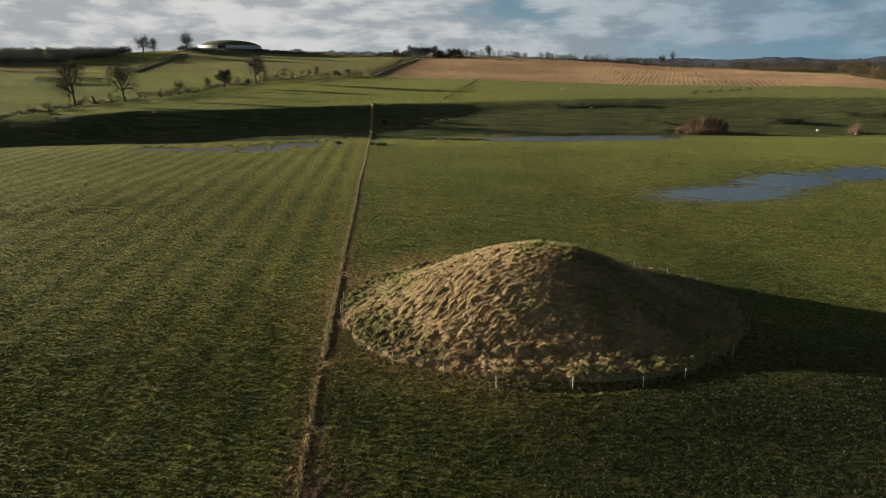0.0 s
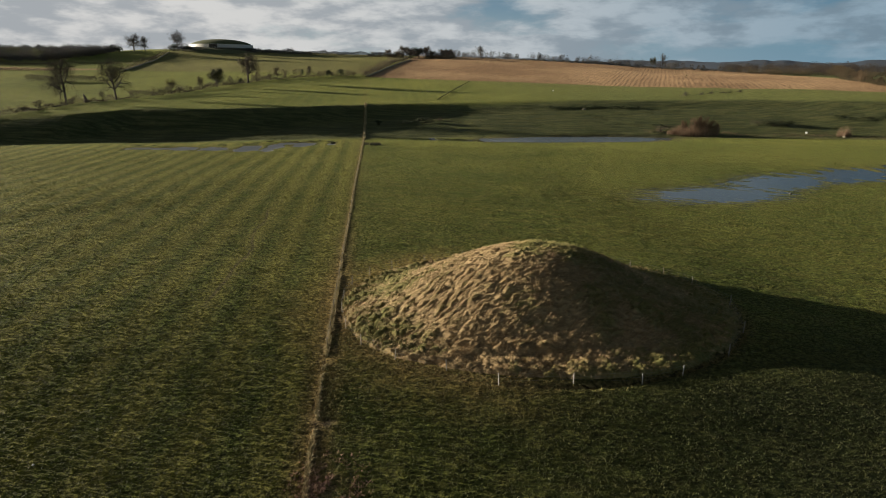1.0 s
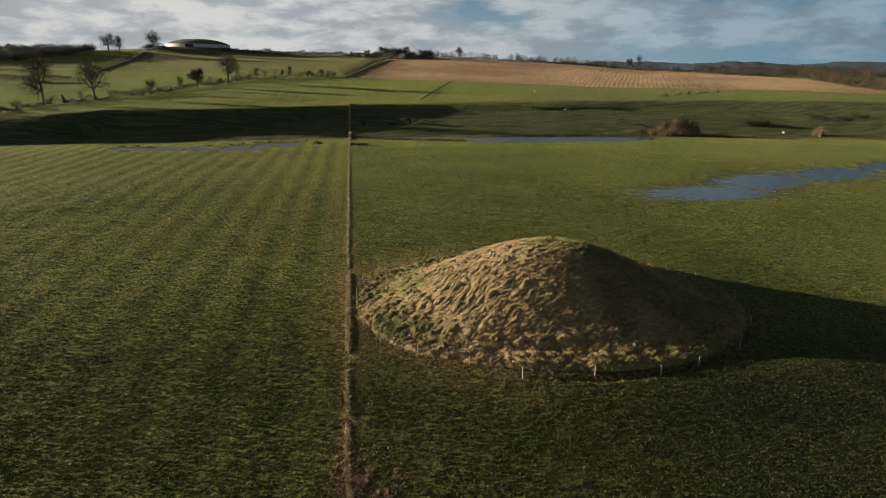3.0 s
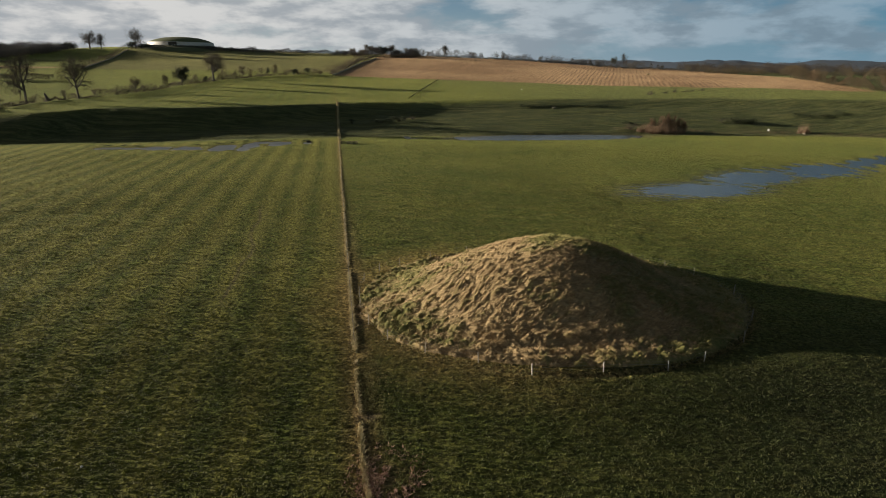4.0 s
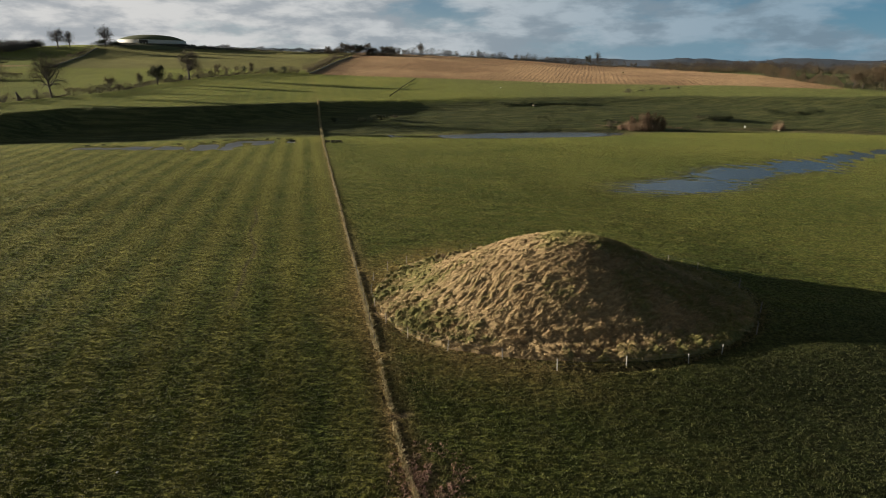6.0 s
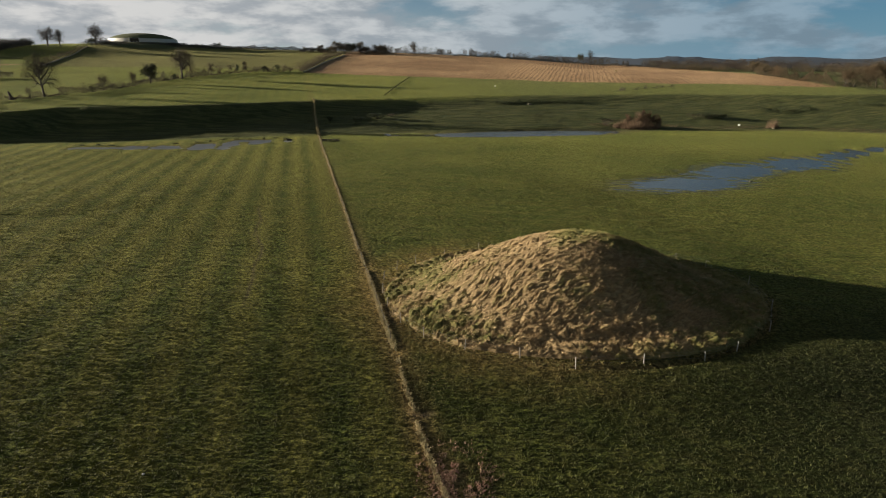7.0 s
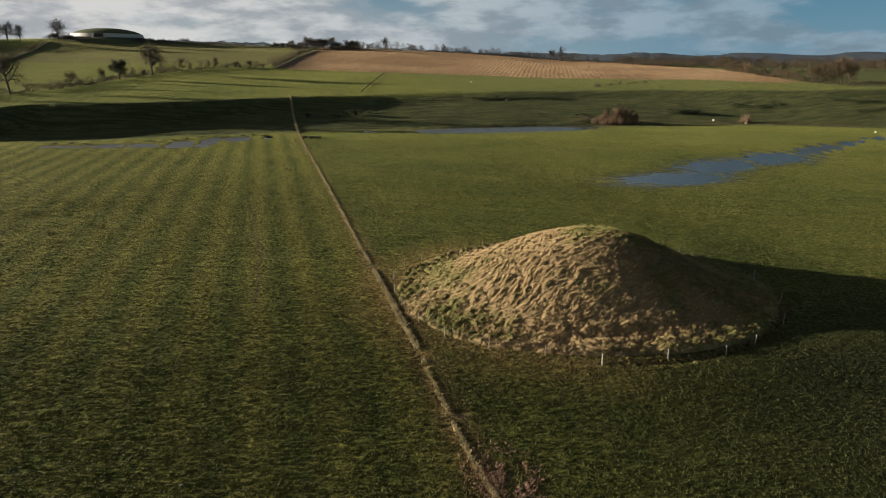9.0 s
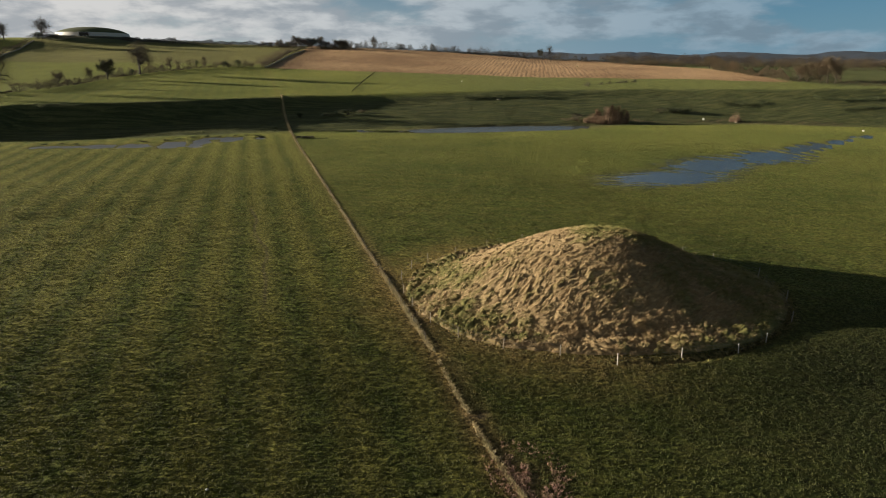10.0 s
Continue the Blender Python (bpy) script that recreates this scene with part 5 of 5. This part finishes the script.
for k, (x, y, w, h, kind) in enumerate(((214, 299, 9, 4.5, 2), (221, 297, 6, 3.2, 2), (207, 301, 5, 3.0, 0), (39, 324, 10, 3.2, 2), (31, 322, 6, 2.4, 2), (16, 321, 5, 2.6, 2), (47, 327, 5, 2.2, 0), (150, 292, 7, 3.5, 0))):
    kinds, what = ((BUSH_BROWN, "leafless bramble"), (BUSH_PALE, "pale"), (BUSH_DARK, "dark gorse"))[kind]
    bush(kinds, f"{what} bush on the slope of the scarp", x, y, w, h, k, "scarp bushes")

for k, (x, y, w) in enumerate(((-81, 263, 2.6), (-75, 262.5, 2.2), (-70, 261, 2.0), (-48, 262, 2.6), (-40, 266, 3.0), (-36, 268, 2.2), (-31.5, 273.5, 3.0), (-26.5, 274.5, 2.6), (-22.0, 274.0, 2.2), (-16.0, 275.5, 2.6), (-11.5, 276.5, 2.0), (-7.0, 272.0, 3.2))):
    bush(BUSH_DARK, "dark wet rush tussock standing behind the puddles", x, y, w, 0.75, k, "rush tussocks", name="rush_tussock")

# dark scrub on the scarp
hedge("low patch of dark gorse and rank grass on the scarp", [(114, 356), (139, 357), (166, 351)], 0.9, 5, GORSE, 81, 0.5, 45, 0.6, "gorse_patch", "gorse")
hedge("low patch of dark gorse and rank grass on the scarp", [(210, 302), (219, 302), (224, 299)], 1.6, 5, GORSE, 82, 0.5, 45, 0.6, "gorse_patch", "gorse")
hedge("low patch of dark gorse and rank grass on the scarp", [(254, 310), (260, 299), (278, 297)], 1.2, 7, GORSE, 83, 0.5, 45, 0.6, "gorse_patch", "gorse")
hedge("low patch of dark gorse and rank grass on the scarp", [(308, 294), (317, 283), (340, 278)], 1.2, 7, GORSE, 84, 0.5, 45, 0.6, "gorse_patch", "gorse")
hedge("low patch of dark gorse and rank grass on the scarp", [(301, 268), (322, 264)], 1.0, 5, GORSE, 85, 0.5, 45, 0.6, "gorse_patch", "gorse")
hedge("low patch of dark gorse and rank grass on the scarp", [(153, 307), (158, 302)], 1.0, 3, GORSE, 86, 0.5, 45, 0.6, "gorse_patch", "gorse")
hedge("low brown leafless hedge below the hillside wood", [(-305, 627), (-278, 629), (-254, 640)], 2.2, 3.0, TWIG, 209, 0.5, 40, 0.4)
hedge("low brown leafless hedge below the hillside wood", [(-281, 576), (-243, 566), (-221, 589)], 2.2, 3.0, TWIG, 218, 0.5, 40, 0.4)


# ---- the great passage tomb on the skyline ----
def passage_tomb():
    cx, cy = -146.0, 842.0
    z0 = 55.4
    tomb = tagged(new("passage_tomb"), "great round passage tomb with a white quartz front and grassed dome", "tomb")
    tomb.matrix_basis = pose(cx, cy, z0) @ Matrix.Diagonal((0.89, 0.89, 0.86, 1))
    n = 96

    def ring(radius, z, wob=0.0):
        return [(radius * (1 + wob * math.sin(3 * a)) * math.cos(a), 0.92 * radius * (1 + wob * math.sin(3 * a)) * math.sin(a), z) for a in (2 * math.pi * i / n for i in range(n))]

    def lathe(name, rings, mat, cap=True, label=""):
        bm = bmesh.new()
        rows = [[bm.verts.new(p) for p in r] for r in rings]
        for a, b in zip(rows, rows[1:]):
            for i in range(n):
                bm.faces.new((a[i], a[(i + 1) % n], b[(i + 1) % n], b[i]))
        if cap:
            bm.faces.new(rows[-1])
        return part(name, bm, mat, tomb, label)

    lathe("quartz_wall", [ring(42.2, -2.0), ring(42.0, 0.0), ring(41.2, 5.0), ring(40.4, 5.0)], QUARTZ, False, "white quartz revetment wall")
    lathe("grass_dome", [ring(40.5, 4.9), ring(37, 7.0), ring(31, 9.2), ring(23, 11.0), ring(14, 12.1), ring(6, 12.6)], TOMB_GRASS, True, "smooth grassed dome")
    lathe("grass_apron", [ring(70, -8.0), ring(58, -3.5), ring(45, -0.3), ring(42.1, 0.3)], TOMB_GRASS, False)
    # a dark block stands in for the shade of the entrance recess, with its jambs
    for name, x0, x1, y, z1, mat in (("entrance_recess", -5.0, 5.0, -39.2, 4.6, DARK_TIMBER), ("jamb", -6.4, -5.0, -39.4, 5.2, STONE), ("jamb", 5.0, 6.4, -39.4, 5.2, STONE)):
        bm = bmesh.new()
        bmesh.ops.create_cube(bm, size=1, matrix=pose((x0 + x1) / 2 - 4, y + 0.3, z1 / 2) @ Matrix.Diagonal((x1 - x0, 1.6, z1, 1)))
        bmesh.ops.bevel(bm, geom=bm.edges[:], offset=0.12, segments=1, affect="EDGES")
        part(name, bm, mat, tomb)
    rng = random.Random(8)
    bm = bmesh.new()
    bmesh.ops.create_icosphere(bm, subdivisions=1, radius=1)
    kerb = bpy.data.meshes.new("kerb_stone")
    bm.to_mesh(kerb)
    bm.free()
    kerb.materials.append(STONE)
    for i in range(40):
        a = math.pi * (1 + i / 39.0)
        ob = new("kerb_stone", kerb)
        ob.parent = tomb
        ob.matrix_basis = pose(42.9 * math.cos(a), 0.92 * 42.9 * math.sin(a), 0.4, 0, 0, rng.uniform(0, 360)) @ Matrix.Diagonal((1.4, 0.7, 0.8, 1))


passage_tomb()


# ---- small things ----
def boulder(name, label, category, x, y, size, mat, seed, squash=0.7, lift=0.3):
    bm = bmesh.new()
    bmesh.ops.create_icosphere(bm, subdivisions=2, radius=1)
    for v in bm.verts:
        n = noise.noise(v.co * 1.4 + Vector((seed, 0, 0)))
        v.co = v.co * (1 + 0.28 * n)
        v.co.z *= squash
    me = bpy.data.meshes.new(name)
    bm.to_mesh(me)
    bm.free()
    me.materials.append(mat)
    ob = tagged(new(name, me), label, category)
    ob.matrix_basis = pose(x, y, float(flat(x, y)) + lift * size, 0, 0, 40 * seed) @ Matrix.Diagonal((size, size, size, 1))
    return ob


def wrapped_bale(label, x, y, r, length, mat, turn):
    """A round bale on its side: drum with rounded rims and a dished end."""
    bm = bmesh.new()
    rings, n = [], 18
    for t, s in ((-0.5, 0.80), (-0.48, 0.93), (-0.42, 1.0), (0.42, 1.0), (0.48, 0.93), (0.5, 0.80)):
        rings.append([bm.verts.new((t * length, s * r * math.cos(2 * math.pi * i / n), s * r * math.sin(2 * math.pi * i / n))) for i in range(n)])
    for a, b in zip(rings, rings[1:]):
        for i in range(n):
            bm.faces.new((a[i], a[(i + 1) % n], b[(i + 1) % n], b[i]))
    bm.faces.new(rings[0]), bm.faces.new(rings[-1])
    me = bpy.data.meshes.new("round_bale")
    bm.to_mesh(me)
    bm.free()
    me.materials.append(mat)
    ob = tagged(new("round_bale", me), label, "bale")
    ob.matrix_basis = pose(x, y, float(flat(x, y)) + r * 0.95, 0, 0, turn)
    return ob


wrapped_bale("white plastic-wrapped round bale at the foot of the scarp", 219.5, 281.0, 0.5, 0.85, WHITE_PLASTIC, 60)
wrapped_bale("dirty pale wrapped round bale lying by the flood", 257.6, 220.2, 0.4, 0.7, STONE, 20)
boulder("boulder", "small white stone lying in the terrace field", "stone", 143.4, 440.0, 0.6, QUARTZ, 3)
boulder("boulder", "flat pale boulder on the slope of the scarp", "stone", 133.5, 352.5, 1.3, WALL_STONE, 5, 0.4, 0.15)
boulder("boulder", "pale driftwood-coloured stone on the flood line", "stone", 232.0, 271.2, 0.8, WALL_STONE, 6, 0.5, 0.2)
boulder("boulder", "dark stone standing in the shallow flood", "stone", 107.6, 140.0, 0.45, DARK_TIMBER, 9, 0.6, 0.2)
wrapped_bale("straw-coloured round bale on the stubble", 322.0, 586.0, 0.85, 1.3, STRAW_BALE, 10)
for k, (x, y, s) in enumerate(((314.0, 589.0, 0.9), (331.0, 578.0, 1.0), (336.0, 575.0, 0.8), (343.0, 570.0, 0.9))):
    boulder("straw_heap", "low heap of loose straw lying on the stubble", "straw", x, y, s, STRAW_BALE, 11 + k, 0.35, 0.1)


def feeder(x, y, turn):
    """A square timber feed rail: four corner posts and two rails a side."""
    thing = tagged(new("feed_crate"), "dark square timber feed crate standing in the pasture", "feed crate", "feed crates by the fence")
    thing.matrix_basis = pose(x, y, float(flat(x, y)), 0, 0, turn)
    for sx in (-1, 1):
        for sy in (-1, 1):
            bm = bmesh.new()
            bmesh.ops.create_cube(bm, size=1, matrix=pose(0.85 * sx, 0.85 * sy, 0.5) @ Matrix.Diagonal((0.14, 0.14, 1.1, 1)))
            part("corner_post", bm, DARK_TIMBER, thing)
    for h in (0.35, 0.85):
        for k in range(4):
            bm = bmesh.new()
            bmesh.ops.create_cube(bm, size=1, matrix=pose(0, 0, 0, 0, 0, 90 * k) @ pose(0.86, 0, h) @ Matrix.Diagonal((0.06, 1.7, 0.2, 1)))
            part("rail", bm, DARK_TIMBER, thing)


for k, x in enumerate((7.4, 9.8, 12.0)):
    feeder(x, 259.0 - 0.3 * k, 8 * k)


def trough(x, y, turn, label, length=3.0, scale=1.0):
    thing = tagged(new("water_trough"), label, "trough")
    thing.matrix_basis = pose(x, y, float(flat(x, y)), 0, 0, turn) @ Matrix.Diagonal((scale, scale, scale, 1))
    bm = bmesh.new()
    bmesh.ops.create_cube(bm, size=1, matrix=pose(0, 0, 0.45) @ Matrix.Diagonal((length, 1.0, 0.9, 1)))
    top = [f for f in bm.faces if f.normal.z > 0.9]
    r = bmesh.ops.inset_region(bm, faces=top, thickness=0.1)
    bmesh.ops.translate(bm, verts=list({v for f in top for v in f.verts}), vec=(0, 0, -0.55))
    part("basin", bm, DARK_TIMBER, thing)
    for s in (-1, 1):
        bm = bmesh.new()
        bmesh.ops.create_cube(bm, size=1, matrix=pose(s * length * 0.36, 0, 0.05) @ Matrix.Diagonal((0.3, 1.1, 0.2, 1)))
        part("foot", bm, STONE, thing)


trough(-6.0, 268.0, 5, "dark water trough standing in the wet pasture", 3.0, 0.65)
boulder("boulder", "small white stone lying in the pasture", "stone", -24.5, 44.0, 0.11, QUARTZ, 21)


def fallen_branch(x, y, turn, length, seed):
    rng = random.Random(seed)
    segs, ends = grow(rng, length, 0.8, 3, 2, 0.16, 0, 0.5)
    me = raw_mesh("fallen_branch", tubes(segs, 4), 4, BARK)
    ob = tagged(new("fallen_branch", me), "dead fallen branch lying in the terrace field", "branch", "fallen branches")
    ob.matrix_basis = pose(x, y, float(flat(x, y)) + 0.3, 82, 0, turn)


for k, (x, y, turn, length) in enumerate(((212, 392, 20, 7), (216, 394, 110, 5), (226, 396, 70, 5), (234, 397, 95, 5), (243, 399, 80, 5), (250, 401, 100, 4), (258, 402, 60, 4))):
    fallen_branch(x, y, turn, length, k)


# ---- far hills ----
def hills(label, dist, base, tops, mat, seed, a0=-60, a1=95):
    n = 380
    bm = bmesh.new()
    rows = [[], [], []]
    for i in range(n):
        a = radians(a0 + (a1 - a0) * i / (n - 1))
        h = base + tops * float(ripple(np.array(i * 0.13), np.array(seed * 1.0), 1.0, seed, 4))
        for k, (d, z) in enumerate(((dist * 0.86, 10.0), (dist, h), (dist * 1.1, 0.0))):
            rows[k].append(bm.verts.new((d * math.sin(a), d * math.cos(a), z)))
    for a, b in zip(rows, rows[1:]):
        for i in range(n - 1):
            bm.faces.new((a[i], a[i + 1], b[i + 1], b[i]))
    me = bpy.data.meshes.new("backdrop")
    for f in bm.faces:
        f.smooth = True
    bm.to_mesh(me)
    bm.free()
    me.materials.append(mat)
    return tagged(new("backdrop", me), label, "hills", kind="structure")


hills("low blue-grey hills with hedged fields along the horizon", 3200, 84, 12, HAZED_HILL, 7)
hills("faint blue hills on the far horizon", 4300, 104, 20, HAZED_HILL, 3)
